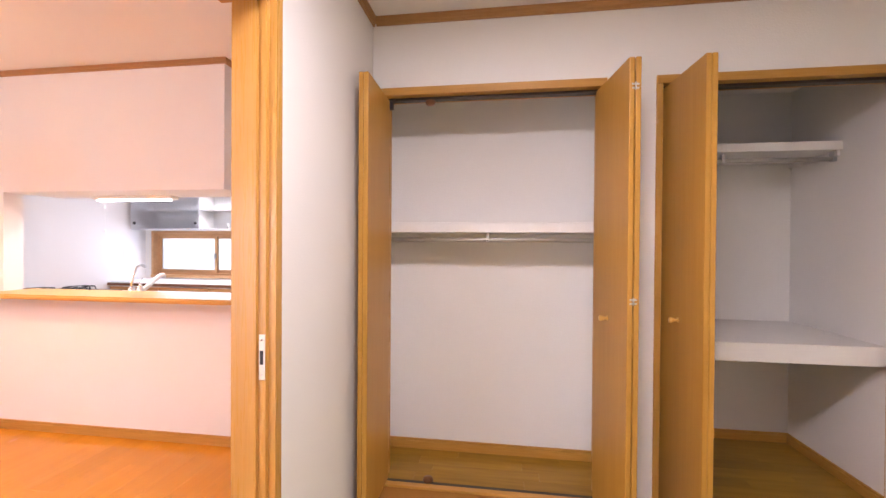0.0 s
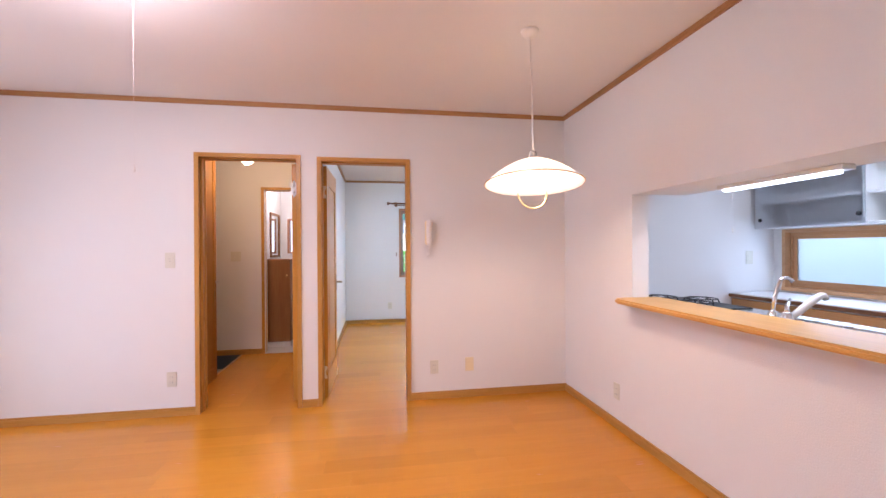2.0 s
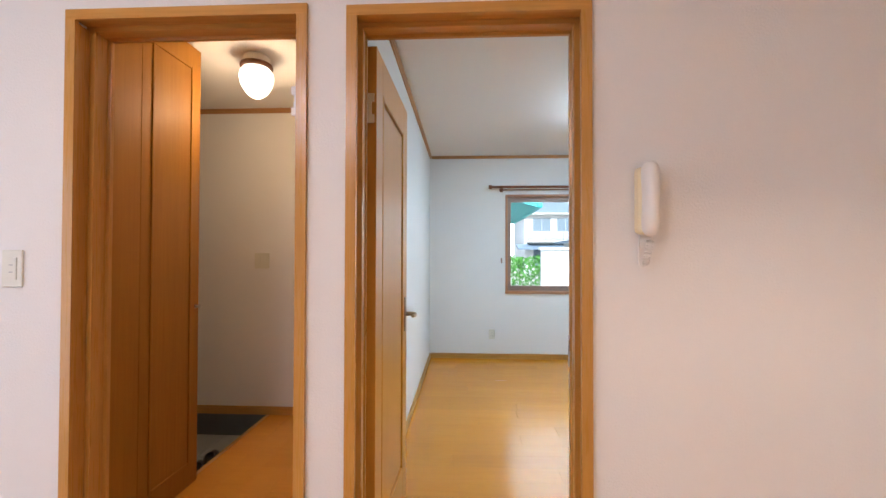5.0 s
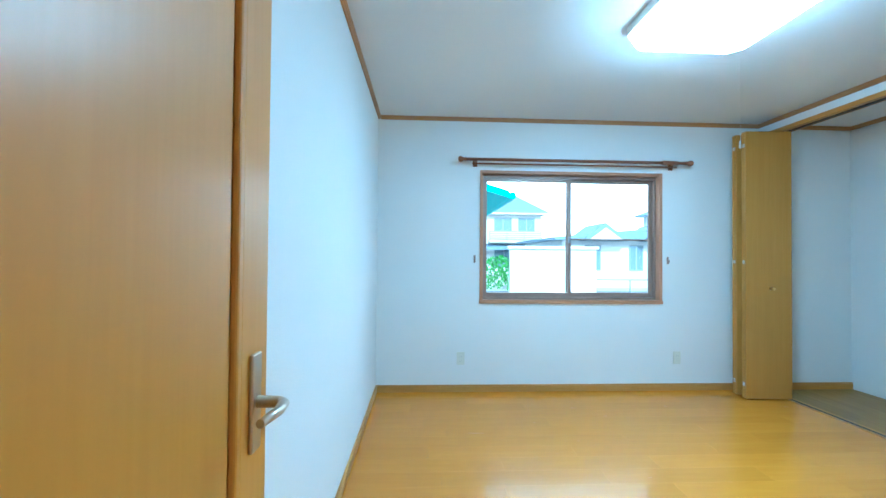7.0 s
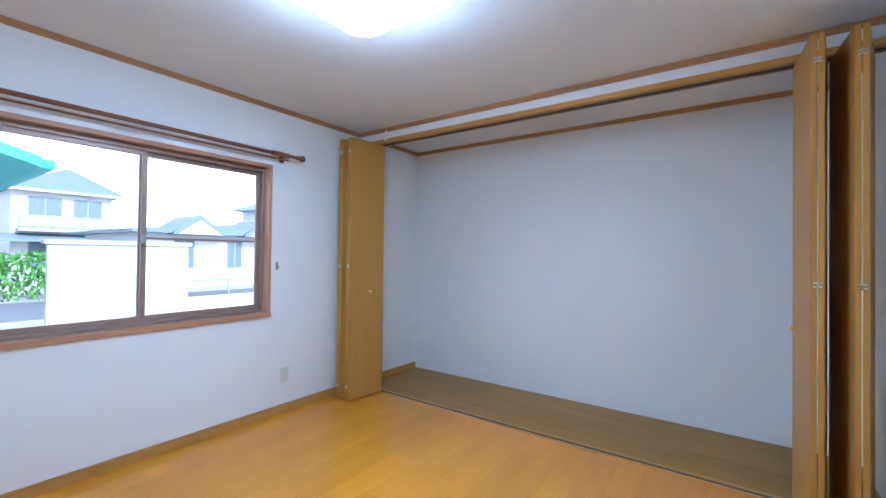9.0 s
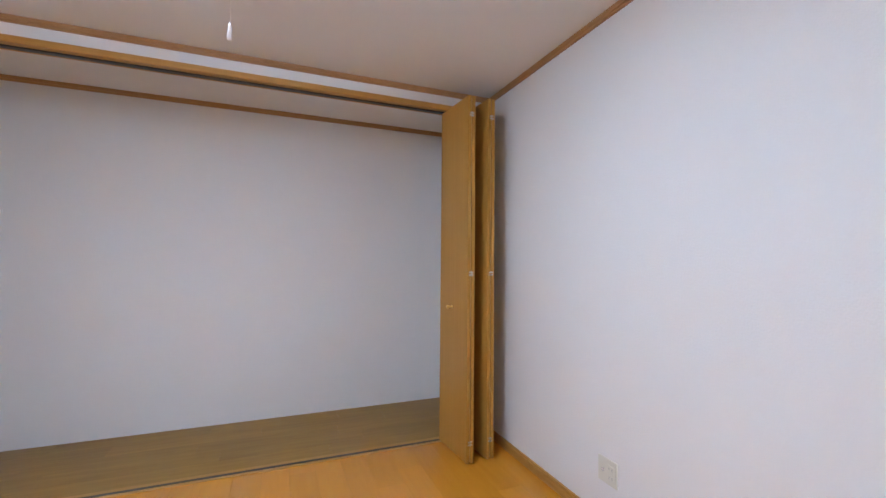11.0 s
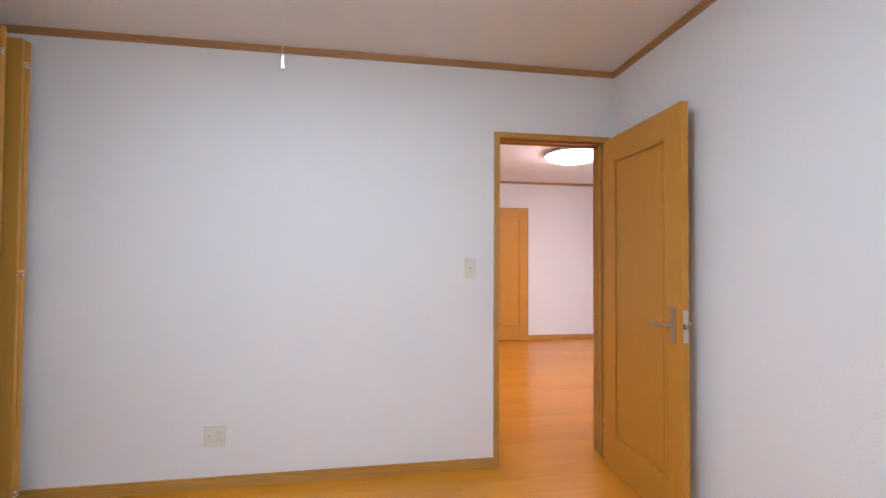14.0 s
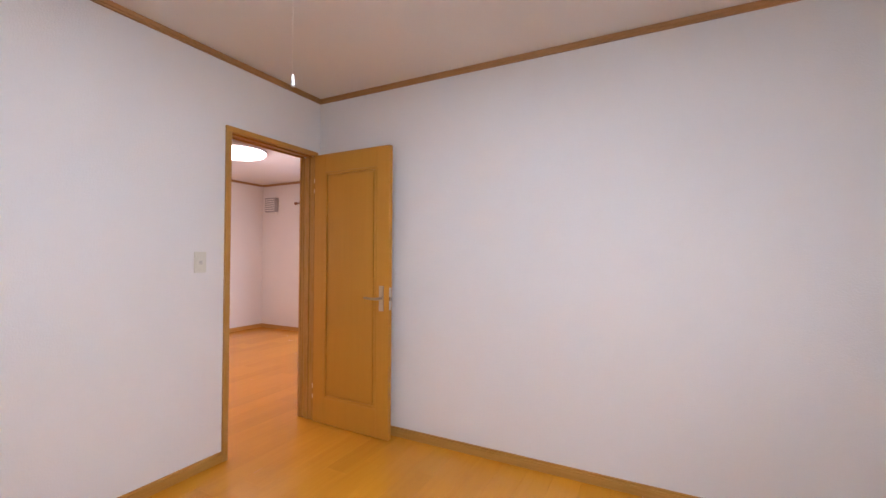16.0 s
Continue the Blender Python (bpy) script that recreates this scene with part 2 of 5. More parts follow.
ROOF = shader("grey_blue_roof", (0.17, 0.21, 0.26), 0.7, vary=0.12)
TEAL = shader("teal_metal_roof", (0.10, 0.46, 0.46), 0.4, vary=0.08)
ROAD = shader("asphalt", (0.14, 0.14, 0.145), 0.9, vary=0.15, scale=30, bump=0.5)
GROUND = shader("pale_gravel", (0.36, 0.34, 0.30), 0.95, vary=0.15, scale=5, bump=0.6)
LEAF = shader("hedge_leaf", (0.10, 0.26, 0.035), 0.6, vary=0.35, scale=14)
SKYGLASS = shader("curtained_window_glass", (0.15, 0.19, 0.23), 0.12, vary=0.1)
ALU = shader("pale_aluminium", (0.28, 0.30, 0.33), 0.4, 0.3, vary=0.05)


# ---- building helpers ----
def box(bm, x0, y0, z0, x1, y1, z1, bevel=0.0, seg=2):
    m = Matrix.LocRotScale(((x0 + x1) / 2, (y0 + y1) / 2, (z0 + z1) / 2), None, (abs(x1 - x0), abs(y1 - y0), abs(z1 - z0)))
    vs = bmesh.ops.create_cube(bm, size=1.0, matrix=m)["verts"]
    if bevel:
        es = list({e for v in vs for e in v.link_edges})
        bmesh.ops.bevel(bm, geom=es, offset=bevel, segments=seg, affect="EDGES", profile=0.5)
    return bm


def prism(bm, pts, axis, a, b):
    """A polygon drawn across an axis, stretched along it from a to b."""
    def put(p, s):
        return {"x": (s, p[0], p[1]), "y": (p[0], s, p[1]), "z": (p[0], p[1], s)}[axis]
    v0 = [bm.verts.new(put(p, a)) for p in pts]
    v1 = [bm.verts.new(put(p, b)) for p in pts]
    k = len(pts)
    faces = [bm.faces.new(v0), bm.faces.new(v1)]
    for i in range(k):
        faces.append(bm.faces.new((v0[i], v0[(i + 1) % k], v1[(i + 1) % k], v1[i])))
    bmesh.ops.recalc_face_normals(bm, faces=faces)
    return bm


def lathe(bm, profile, m=Matrix(), seg=32):
    rings = []
    for r, z in profile:
        if r < 1e-5:
            rings.append([bm.verts.new(m @ Vector((0, 0, z)))])
        else:
            rings.append([bm.verts.new(m @ Vector((r * math.cos(2 * math.pi * i / seg), r * math.sin(2 * math.pi * i / seg), z))) for i in range(seg)])
    faces = []
    for a, b in zip(rings, rings[1:]):
        for i in range(seg):
            j = (i + 1) % seg
            q = [a[i % len(a)], a[j % len(a)], b[j % len(b)], b[i % len(b)]]
            q = list(dict.fromkeys(q))
            if len(q) > 2:
                f = bm.faces.new(q)
                f.smooth = True
                faces.append(f)
    bmesh.ops.recalc_face_normals(bm, faces=faces)
    return bm


def sweep(bm, pts, radius, seg=10, closed=False):
    pts = [Vector(p) for p in pts]
    n = len(pts)
    rings = []
    side = None
    for i, p in enumerate(pts):
        d = (pts[(i + 1) % n] - pts[i - 1]) if closed else (pts[min(i + 1, n - 1)] - pts[max(i - 1, 0)])
        d.normalize()
        if side is None:
            side = d.cross(Vector((0, 0, 1)) if abs(d.z) < 0.9 else Vector((1, 0, 0))).normalized()
        side = (side - d * side.dot(d)).normalized()
        up = d.cross(side)
        r = radius[i] if isinstance(radius, (list, tuple)) else radius
        rings.append([bm.verts.new(p + r * (math.cos(2 * math.pi * k / seg) * side + math.sin(2 * math.pi * k / seg) * up)) for k in range(seg)])
    faces = []
    for i in range(n if closed else n - 1):
        a, b = rings[i], rings[(i + 1) % n]
        for k in range(seg):
            f = bm.faces.new((a[k], a[(k + 1) % seg], b[(k + 1) % seg], b[k]))
            f.smooth = True
            faces.append(f)
    if not closed:
        faces += [bm.faces.new(rings[0]), bm.faces.new(rings[-1])]
    bmesh.ops.recalc_face_normals(bm, faces=faces)
    return bm


def part(name, bm, material, parent=None, label=""):
    me = bpy.data.meshes.new(name)
    bm.to_mesh(me)
    bm.free()
    me.materials.append(material)
    ob = new(name, me)
    ob.parent = parent
    return tagged(ob, label)


def thing(name, m, label, category, group="", kind=""):
    ob = new(name)
    ob.empty_display_size = 0.1
    ob.matrix_basis = m
    return tagged(ob, label, category, group, kind)


def boxes(*rows, bevel=0.0):
    bm = bmesh.new()
    for r in rows:
        box(bm, *r, bevel=bevel)
    return bm


def structure(name, bm, material, label="", category=""):
    return tagged(part(name, bm, material), label, category, "", "structure")


def wall(name, axis, a0, a1, b0, b1, z0, z1, openings=(), material=None, label="white wallpapered wall"):
    """A wall of thickness a0..a1 along b0..b1 with openings (b0, b1, z0, z1) right through it."""
    bs = sorted({b0, b1, *[o[0] for o in openings], *[o[1] for o in openings]})
    zs = sorted({z0, z1, *[o[2] for o in openings], *[o[3] for o in openings]})
    bs, zs = [b for b in bs if b0 <= b <= b1], [z for z in zs if z0 <= z <= z1]

    def solid(i, k):
        if not (0 <= i < len(bs) - 1 and 0 <= k < len(zs) - 1):
            return False
        b, z = (bs[i] + bs[i + 1]) / 2, (zs[k] + zs[k + 1]) / 2
        return not any(o[0] < b < o[1] and o[2] < z < o[3] for o in openings)
    bm = bmesh.new()
    made = {}

    def v(a, b, z):
        key = (a, b, z)
        if key not in made:
            made[key] = bm.verts.new((a, b, z) if axis == "x" else (b, a, z))
        return made[key]
    for i in range(len(bs) - 1):
        for k in range(len(zs) - 1):
            if not solid(i, k):
                continue
            p, q, r, s = bs[i], bs[i + 1], zs[k], zs[k + 1]
            for a in (a0, a1):
                bm.faces.new((v(a, p, r), v(a, q, r), v(a, q, s), v(a, p, s)))
            for di, dk, e in ((-1, 0, ((p, r), (p, s))), (1, 0, ((q, r), (q, s))), (0, -1, ((p, r), (q, r))), (0, 1, ((p, s), (q, s)))):
                if not solid(i + di, k + dk):
                    (b_, z_), (c_, w_) = e
                    bm.faces.new((v(a0, b_, z_), v(a0, c_, w_), v(a1, c_, w_), v(a1, b_, z_)))
    bmesh.ops.recalc_face_normals(bm, faces=bm.faces[:])
    return structure(name, bm, material or PAPER, label, "wall")


def slab(name, x0, y0, x1, y1, z0, z1, material, label, category):
    return structure(name, boxes((x0, y0, z0, x1, y1, z1)), material, label, category)


def baseboard(axis, at, out, a, b, high=0.062, thick=0.012):
    """A skirting with a grooved top along an axis; out is the side (+1, -1) to which it stands proud."""
    t = thick * out
    prof = [(0, 0), (t, 0), (t, high - 0.016), (t * 0.55, high - 0.014), (t * 0.55, high - 0.011), (t * 0.9, high - 0.009), (t * 0.9, high - 0.002), (t * 0.6, high), (0, high)]
    prof = [(at + p, z + 0.001) for p, z in prof]
    bm = prism(bmesh.new(), prof, axis, a, b)
    return structure("baseboard", bm, TRIM_X if axis == "x" else TRIM_Y, "honey coloured wooden baseboard with grooved top", "baseboard")


def crown(axis, at, out, a, b, top, high=0.034, thick=0.022):
    t = thick * out
    prof = [(0, -high), (t * 0.5, -high), (t * 0.55, -high * 0.7), (t * 0.85, -high * 0.62), (t * 0.9, -high * 0.3), (t, -high * 0.25), (t, -0.001), (0, -0.001)]
    bm = prism(bmesh.new(), [(at + p, top + z) for p, z in prof], axis, a, b)
    return structure("trim", bm, CROWN_X if axis == "x" else CROWN_Y, "narrow brown wooden ceiling trim", "trim")


# ---- large structure ----
H = 2.452
wall("wall_west_living", "x", -0.125, 0.0, -4.82, 2.35, 0, 2.62,
     [(-3.062, -2.279, -0.01, 2.036), (-2.141, -1.396, -0.01, 2.026)])
wall("wall_north_living", "y", 0.0, 0.12, 0.0, 0.985, 0, H)
wall("wall_half_height", "y", 0.0, 0.12, 0.985, 2.775, 0, 0.916, label="white half-height wall below the kitchen counter")
wall("wall_half_height_end", "x", 2.66, 2.775, 0.12, 0.70, 0, 0.916, label="white end wall of the kitchen counter")
wall("wall_soffit_top", "y", 0.0, 0.12, 0.985, 2.65, 2.36, H)
slab("soffit", 0.985, 0.0, 2.65, 0.40, 1.628, 2.36, PAPER, "white dropped soffit above the kitchen counter", "soffit")
wall("wall_east_living", "x", 3.62, 3.70, -4.82, -0.25, 0, 2.62, [(-2.15, -1.256, -0.01, 2.034)])
wall("wall_east_kitchen", "x", 3.62, 3.66, -0.25, 1.98, 0, 2.62)
wall("wall_south_living", "y", -4.82, -4.70, 0.0, 3.62, 0, 2.62, [(0.7, 2.5, 0.02, 1.95)])
wall("wall_kitchen_north", "y", 1.88, 2.0, 0.0, 3.62, 0, 2.62, [(0.37, 1.886, 0.90, 1.42)])
wall("wall_kitchen_west", "x", 0.0, 0.28, 0.12, 1.88, 0, H)
slab("ceiling_living", 0.0, -4.70, 3.62, 0.18, H, H + 0.1, CEIL, "white papered ceiling", "ceiling")
slab("ceiling_kitchen", 0.28, 0.18, 3.62, 1.88, 2.325, 2.43, CEIL, "white papered kitchen ceiling", "ceiling")
wall("wall_kitchen_header", "y", 0.12, 0.18, 2.65, 3.62, 2.325, H)
wall("wall_bedroom_west", "x", -3.87, -3.74, -2.305, 2.35, -0.3, 2.62, [(-1.266, 0.400, 0.796, 1.974)])
wall("wall_bedroom_south", "y", -2.305, -2.185, -3.74, -0.125, 0, 2.62)
wall("wall_closet_back", "y", 2.23, 2.35, -3.74, -0.125, 0, 2.62)
wall("wall_closet_front", "y", 1.335, 1.43, -3.74, -0.125, 2.355, H, label="white wall band round the wide bedroom closet")
slab("ceiling_bedroom", -3.74, -2.185, -0.125, 2.23, H, H + 0.1, CEIL, "white papered ceiling", "ceiling")
wall("wall_hall_west", "x", -2.02, -1.90, -4.6, -2.305, -0.3, 2.62, [(-3.03, -2.38, -0.01, 2.02)])
wall("wall_hall_south", "y", -4.72, -4.60, -3.5, -0.125, -0.3, 2.62)
slab("ceiling_hall", -3.5, -4.6, -0.125, -2.305, 2.40, 2.5, CEIL, "white papered hall ceiling", "ceiling")
wall("wall_toilet_west", "x", -3.5, -3.38, -4.6, -2.305, 0, 2.62, [(-3.05, -2.84, 1.225, 1.76)])
wall("wall_toilet_south", "y", -3.25, -3.15, -3.38, -2.02, 0, 2.40)
wall("wall_tatami_north", "y", -0.25, -0.13, 3.66, 6.9, 0, 2.62, [(3.77, 4.87, 0.0, 2.075), (5.155, 6.22, 0.0, 2.075)])
wall("wall_tatami_east", "x", 6.62, 6.74, -4.3, -0.25, 0, 2.62, [(-3.5, -2.0, 0.78, 1.85)])
wall("wall_tatami_south", "y", -4.42, -4.3, 3.70, 6.74, 0, 2.62)
slab("ceiling_tatami_room", 3.70, -4.3, 6.62, -0.25, 2.49, 2.6, CEIL, "white papered ceiling", "ceiling")
wall("wall_closet_small_back", "y", 0.17, 0.27, 3.66, 5.02, 0, 2.3)
wall("wall_closet_divider", "x", 4.96, 5.02, -0.13, 0.17, 0, 2.3)
wall("wall_closet_large_back", "y", 0.62, 0.72, 5.02, 6.36, 0, 2.3)
wall("wall_closet_large_left", "x", 5.02, 5.08, 0.27, 0.62, 0, 2.3)
wall("wall_closet_large_right", "x", 6.26, 6.36, -0.13, 0.62, 0, 2.3)
slab("ceiling_closets", 3.66, -0.13, 6.36, 0.72, 2.3, 2.36, CEIL, "white closet ceiling", "ceiling")

floor_living = slab("floor_living", -0.125, -4.70, 3.62, 1.88, -0.12, -0.008, SUB, "honey coloured wooden plank floor", "floor")
floor_bedroom = slab("floor_bedroom", -3.74, -2.185, -0.125, 1.36, -0.12, -0.008, SUB, "honey coloured wooden plank floor", "floor")
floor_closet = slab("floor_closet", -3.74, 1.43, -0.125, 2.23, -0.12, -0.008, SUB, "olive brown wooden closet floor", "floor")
floor_hall = slab("floor_hall", -1.90, -3.30, -0.125, -2.305, -0.3, -0.008, SUB, "orange brown wooden hall floor", "floor")
floor_genkan = slab("floor_genkan", -1.90, -4.60, -0.125, -3.30, -0.3, -0.165, GROUT, "sunken grey tiled entrance floor", "floor")
slab("floor_toilet", -3.38, -3.4, -1.90, -2.305, -0.12, 0.004, VINYL, "white vinyl toilet floor", "floor")
floor_tatami = slab("floor_tatami_room", 3.62, -4.3, 6.62, -0.25, -0.12, -0.012, SUB, "tatami mat floor", "floor")
floor_small = slab("floor_small_closets", 3.70, -0.25, 6.36, 0.72, -0.12, -0.008, SUB, "brown wooden closet floor", "floor")

baseboard("y", 0.0, 1, -4.70, -3.07)
baseboard("y", 0.0, 1, -2.271, -2.149)
baseboard("y", 0.0, 1, -1.390, 0.0)
baseboard("x", 0.0, -1, 0.012, 2.775)
baseboard("y", 2.775, 1, 0.0, 0.70)
baseboard("x", 1.88, -1, 2.22, 3.62)
baseboard("y", 3.62, -1, -4.70, -2.977)
baseboard("y", 3.62, -1, -1.24, 1.868)
baseboard("x", -4.70, 1, 2.56, 3.608)
baseboard("y", -3.74, 1, -2.173, 1.335)
baseboard("x", -2.185, 1, -3.74, -0.20)
baseboard("y", -0.125, -1, -1.390, 1.335)
baseboard("y", -3.74, 1, 1.43, 2.23)
baseboard("y", -0.125, -1, 1.43, 2.23)
baseboard("y", -1.90, 1, -4.60, -3.065)
baseboard("x", 0.17, -1, 3.672, 4.96)
baseboard("x", 0.62, -1, 5.08, 6.248)
baseboard("y", 6.26, -1, -0.13, 0.62)
baseboard("y", 3.66, 1, -0.13, 0.17)
crown("y", 0.0, 1, -4.70, 0.0, H)
crown("x", 0.0, -1, 0.022, 2.672, H)
crown("y", 2.65, 1, 0.0, 0.12, H)
crown("x", 1.88, -1, 2.017, 3.598, 2.325)
crown("y", 2.65, 1, 0.18, 0.40, 2.325)
crown("y", 1.995, 1, 1.60, 1.88, 2.325)
crown("y", 3.62, -1, -4.678, 0.12, H)
crown("x", -4.70, 1, 0.022, 3.598, H)
crown("y", -3.74, 1, -2.163, 1.335, H)
crown("x", -2.185, 1, -3.74, -0.147, H)
crown("y", -0.125, -1, -2.185, 1.335, H)
crown("x", 1.335, -1, -3.718, -0.147, H)
crown("x", 2.23, -1, -3.718, -0.147, H)
crown("y", -3.74, 1, 1.43, 2.23, H)
crown("y", -0.125, -1, 1.43, 2.23, H)
crown("y", -1.90, 1, -4.60, -2.305, 2.40)
crown("x", -0.25, -1, 3.72, 6.6, 2.49, 0.045)
crown("y", 3.70, 1, -4.3, -0.25, 2.49, 0.045)


# ---- door frames ----
def jamb_profile(xa, xb, outer, inward):
    """Stepped section of a jamb: xa and xb are its two faces, outer its wall side, inward +1 or -1."""
    d = 1 if xb > xa else -1
    deep = abs(xb - xa)
    steps = [(0, 0.033), (0.014, 0.033), (0.016, 0.023), (0.032, 0.023), (0.034, 0.018), (deep * 0.46, 0.018), (deep * 0.46, 0.036), (deep * 0.66, 0.036),
             (deep * 0.66, 0.024), (deep - 0.018, 0.024), (deep - 0.014, 0.033), (deep, 0.033)]
    return [(xa, outer)] + [(xa + d * s, outer + inward * w) for s, w in steps] + [(xb, outer)]


def door_frame(name, y0, y1, top, xa, xb, label):
    ob = thing(name, Matrix(), label, "door frame", kind="structure")
    part("jamb", prism(bmesh.new(), jamb_profile(xa, xb, y0, 1), "z", 0.001, top - 0.033), TRIM_Z, ob)
    part("jamb", prism(bmesh.new(), jamb_profile(xa, xb, y1, -1), "z", 0.001, top - 0.033), TRIM_Z, ob)
    part("head", prism(bmesh.new(), jamb_profile(xa, xb, top, -1), "y", y0, y1), TRIM_Y, ob)
    return ob


door_frame("door_frame_bedroom", -2.147, -1.390, 2.032, 0.014, -0.140, "honey coloured wooden door frame of the bedroom")
door_frame("door_frame_hall", -3.068, -2.273, 2.042, 0.014, -0.140, "honey coloured wooden door frame of the hall")
door_frame("door_frame_toilet", -3.065, -2.36, 2.05, -1.888, -2.03, "brown wooden door frame of the toilet")


def hinge_mesh(bm, x, y, z, high=0.125):
    """A butt hinge: knuckle with turned ends and two stepped leaves, standing upright."""
    for k in range(3):
        z0 = z - high / 2 + k * high / 3
        sweep(bm, [(x, y, z0 + 0.001), (x, y, z0 + high / 3 - 0.001)], 0.0095, 12)
    for e in (-1, 1):
        sweep(bm, [(x, y, z + e * high / 2), (x, y, z + e * (high / 2 + 0.008))], [0.007, 0.004], 10)
    d = 0.003
    for lo, hi in ((-0.034, -0.004), (0.004, 0.034)):
        for p, q, w in ((-0.42, -0.18, 1.0), (-0.18, 0.18, 0.72), (0.18, 0.42, 1.0)):
            c0, c1 = lo * w if lo < -0.01 else lo, hi * w if hi > 0.01 else hi
            box(bm, x - d, y + c0, z + p * high, x + d, y + c1, z + q * high, 0.001)
    return bm


def hinge(parent, x, y, z, high=0.125, material=None):
    part("hinge", hinge_mesh(bmesh.new(), x, y, z, high), material or IVORY, parent, "cream painted hinge")


def panel_door(name, m, w, h, label, pull="lever", thick=0.036, group=""):
    """A flush door with one grooved rectangle on both faces; hinged at x = 0, the faces at y = 0 and y = -thick."""
    ob = thing(name, m, label, "door", group)
    a, b, lo, hi, g = 0.105, w - 0.105, 0.19, h - 0.135, 0.020
    bm = bmesh.new()
    box(bm, 0, -thick, 0, a, 0, h, 0.002)
    box(bm, b, -thick, 0, w, 0, h, 0.002)
    box(bm, a, -thick, 0, b, 0, lo, 0.001)
    box(bm, a, -thick, hi, b, 0, h, 0.001)
    part("leaf", bm, DOOR_WOOD, ob)
    part("panel", boxes((a + g + 0.012, -thick + 0.004, lo + g + 0.012, b - g - 0.012, -0.004, hi - g - 0.012), bevel=0.004), DOOR_WOOD, ob)
    part("core", boxes((a - 0.001, -thick + 0.012, lo - 0.001, b + 0.001, -0.012, hi + 0.001)), DOOR_WOOD, ob)
    for s in (0, 1):
        y0, y1 = (-0.012, 0.002) if s == 0 else (-thick - 0.002, -thick + 0.012)
        for r in ((a, lo, a + g, hi), (b - g, lo, b, hi), (a + g, lo, b - g, lo + g), (a + g, hi - g, b - g, hi)):
            part("molding", boxes((r[0], y0, r[1], r[2], y1, r[3]), bevel=0.0045), DOOR_WOOD, ob)
    if pull == "lever":
        z = 0.945
        for s in (1, -1):
            yf = 0 if s == 1 else -thick
            lev = part("handle", boxes((w - 0.077, yf, z - 0.085, w - 0.040, yf + s * 0.008, z + 0.085), bevel=0.003), HANDLE, ob, "satin metal lever handle on a long plate")
            bm = bmesh.new()
            sweep(bm, [(w - 0.058, yf + s * 0.006, z), (w - 0.058, yf + s * 0.045, z), (w - 0.066, yf + s * 0.056, z), (w - 0.10, yf + s * 0.060, z), (w - 0.165, yf + s * 0.056, z + 0.004)],
                  [0.011, 0.010, 0.0095, 0.0085, 0.007], 12)
            part("lever", bm, HANDLE, lev)
        part("latch_plate", boxes((w, -0.030, z - 0.075, w + 0.002, -0.007, z + 0.075)), STEEL, ob, "steel latch plate")
        part("latch", boxes((w, -0.026, z - 0.012, w + 0.012, -0.012, z + 0.012), bevel=0.003), STEEL, ob)
    elif pull == "recess":
        part("pull", boxes((w - 0.075, -0.002, 0.90, w - 0.045, 0.002, 1.02), bevel=0.002), TRIM_Z, ob, "flush wooden finger pull")
    else:
        bm = lathe(bmesh.new(), [(0.0, 0.0), (0.011, 0.0), (0.008, 0.012), (0.008, 0.022), (0.014, 0.032), (0.013, 0.042), (0.0, 0.046)], pose(w - 0.05, 0, 0.95, -90), 16)
        part("knob", bm, BRASS, ob, "small metal knob")
    return ob


plate_ob = part("strike_plate", boxes((-0.1385, -1.4262, 0.875, -0.1275, -1.4232, 0.985), bevel=0.001), STEEL)
tagged(plate_ob, "steel strike plate let into the bedroom door frame", "strike plate")
part("slot", boxes((-0.1365, -1.4268, 0.912, -0.1295, -1.4258, 0.948)), GREY, plate_ob)
leaf = panel_door("bedroom_door", pose(-0.168, -2.124, 0.008, 0, 0, 178.8) @ Matrix.Scale(1, 4), 0.690, 1.985, "open honey veneer bedroom door with grooved panel and steel lever", "lever")
for z in (0.22, 1.76):
    hinge(leaf, -0.010, 0.004, z)
hall_leaf = panel_door("hall_door", pose(-0.150, -2.372, 0.008, 0, 0, 180), 0.705, 1.99, "open honey veneer hall door folded back into the hall", "lever")
tagged(part("hinge_plate", hinge_mesh(bmesh.new(), -0.142, -2.352, 1.79), PLASTIC), "cream painted hinge on the hall door frame", "hinge")

# sliding door between living room and tatami room
sf = thing("door_frame_sliding", Matrix(), "honey coloured wooden frame of the sliding door", "door frame", kind="structure")
steps = [(3.612, -1.256), (3.612, -1.288), (3.690, -1.288), (3.692, -1.280), (3.704, -1.280), (3.706, -1.290), (3.722, -1.290), (3.724, -1.280), (3.736, -1.280), (3.738, -1.288), (3.752, -1.288), (3.752, -1.256)]
part("jamb", prism(bmesh.new(), steps, "z", 0.001, 2.0), TRIM_Z, sf)
part("head", boxes((3.556, -2.977, 2.0, 3.752, -1.256, 2.034), bevel=0.002), TRIM_Y, sf)
part("jamb", boxes((3.556, -2.977, 0.001, 3.619, -2.947, 2.0), bevel=0.002), TRIM_Z, sf)
part("jamb", boxes((3.621, -2.182, 0.001, 3.752, -2.15, 2.0), bevel=0.002), TRIM_Z, sf)
part("rail", boxes((3.575, -3.0, 0.0005, 3.60, -1.31, 0.004)), STEEL, sf, "slim steel floor rail")
lock = part("strike_plate", boxes((3.703, -1.2945, 0.893, 3.722, -1.2905, 1.024), bevel=0.0019), PLATE, sf, "white lock strike plate")
part("slot", boxes((3.7075, -1.2955, 0.938, 3.7175, -1.2935, 0.978)), BLACK, lock)
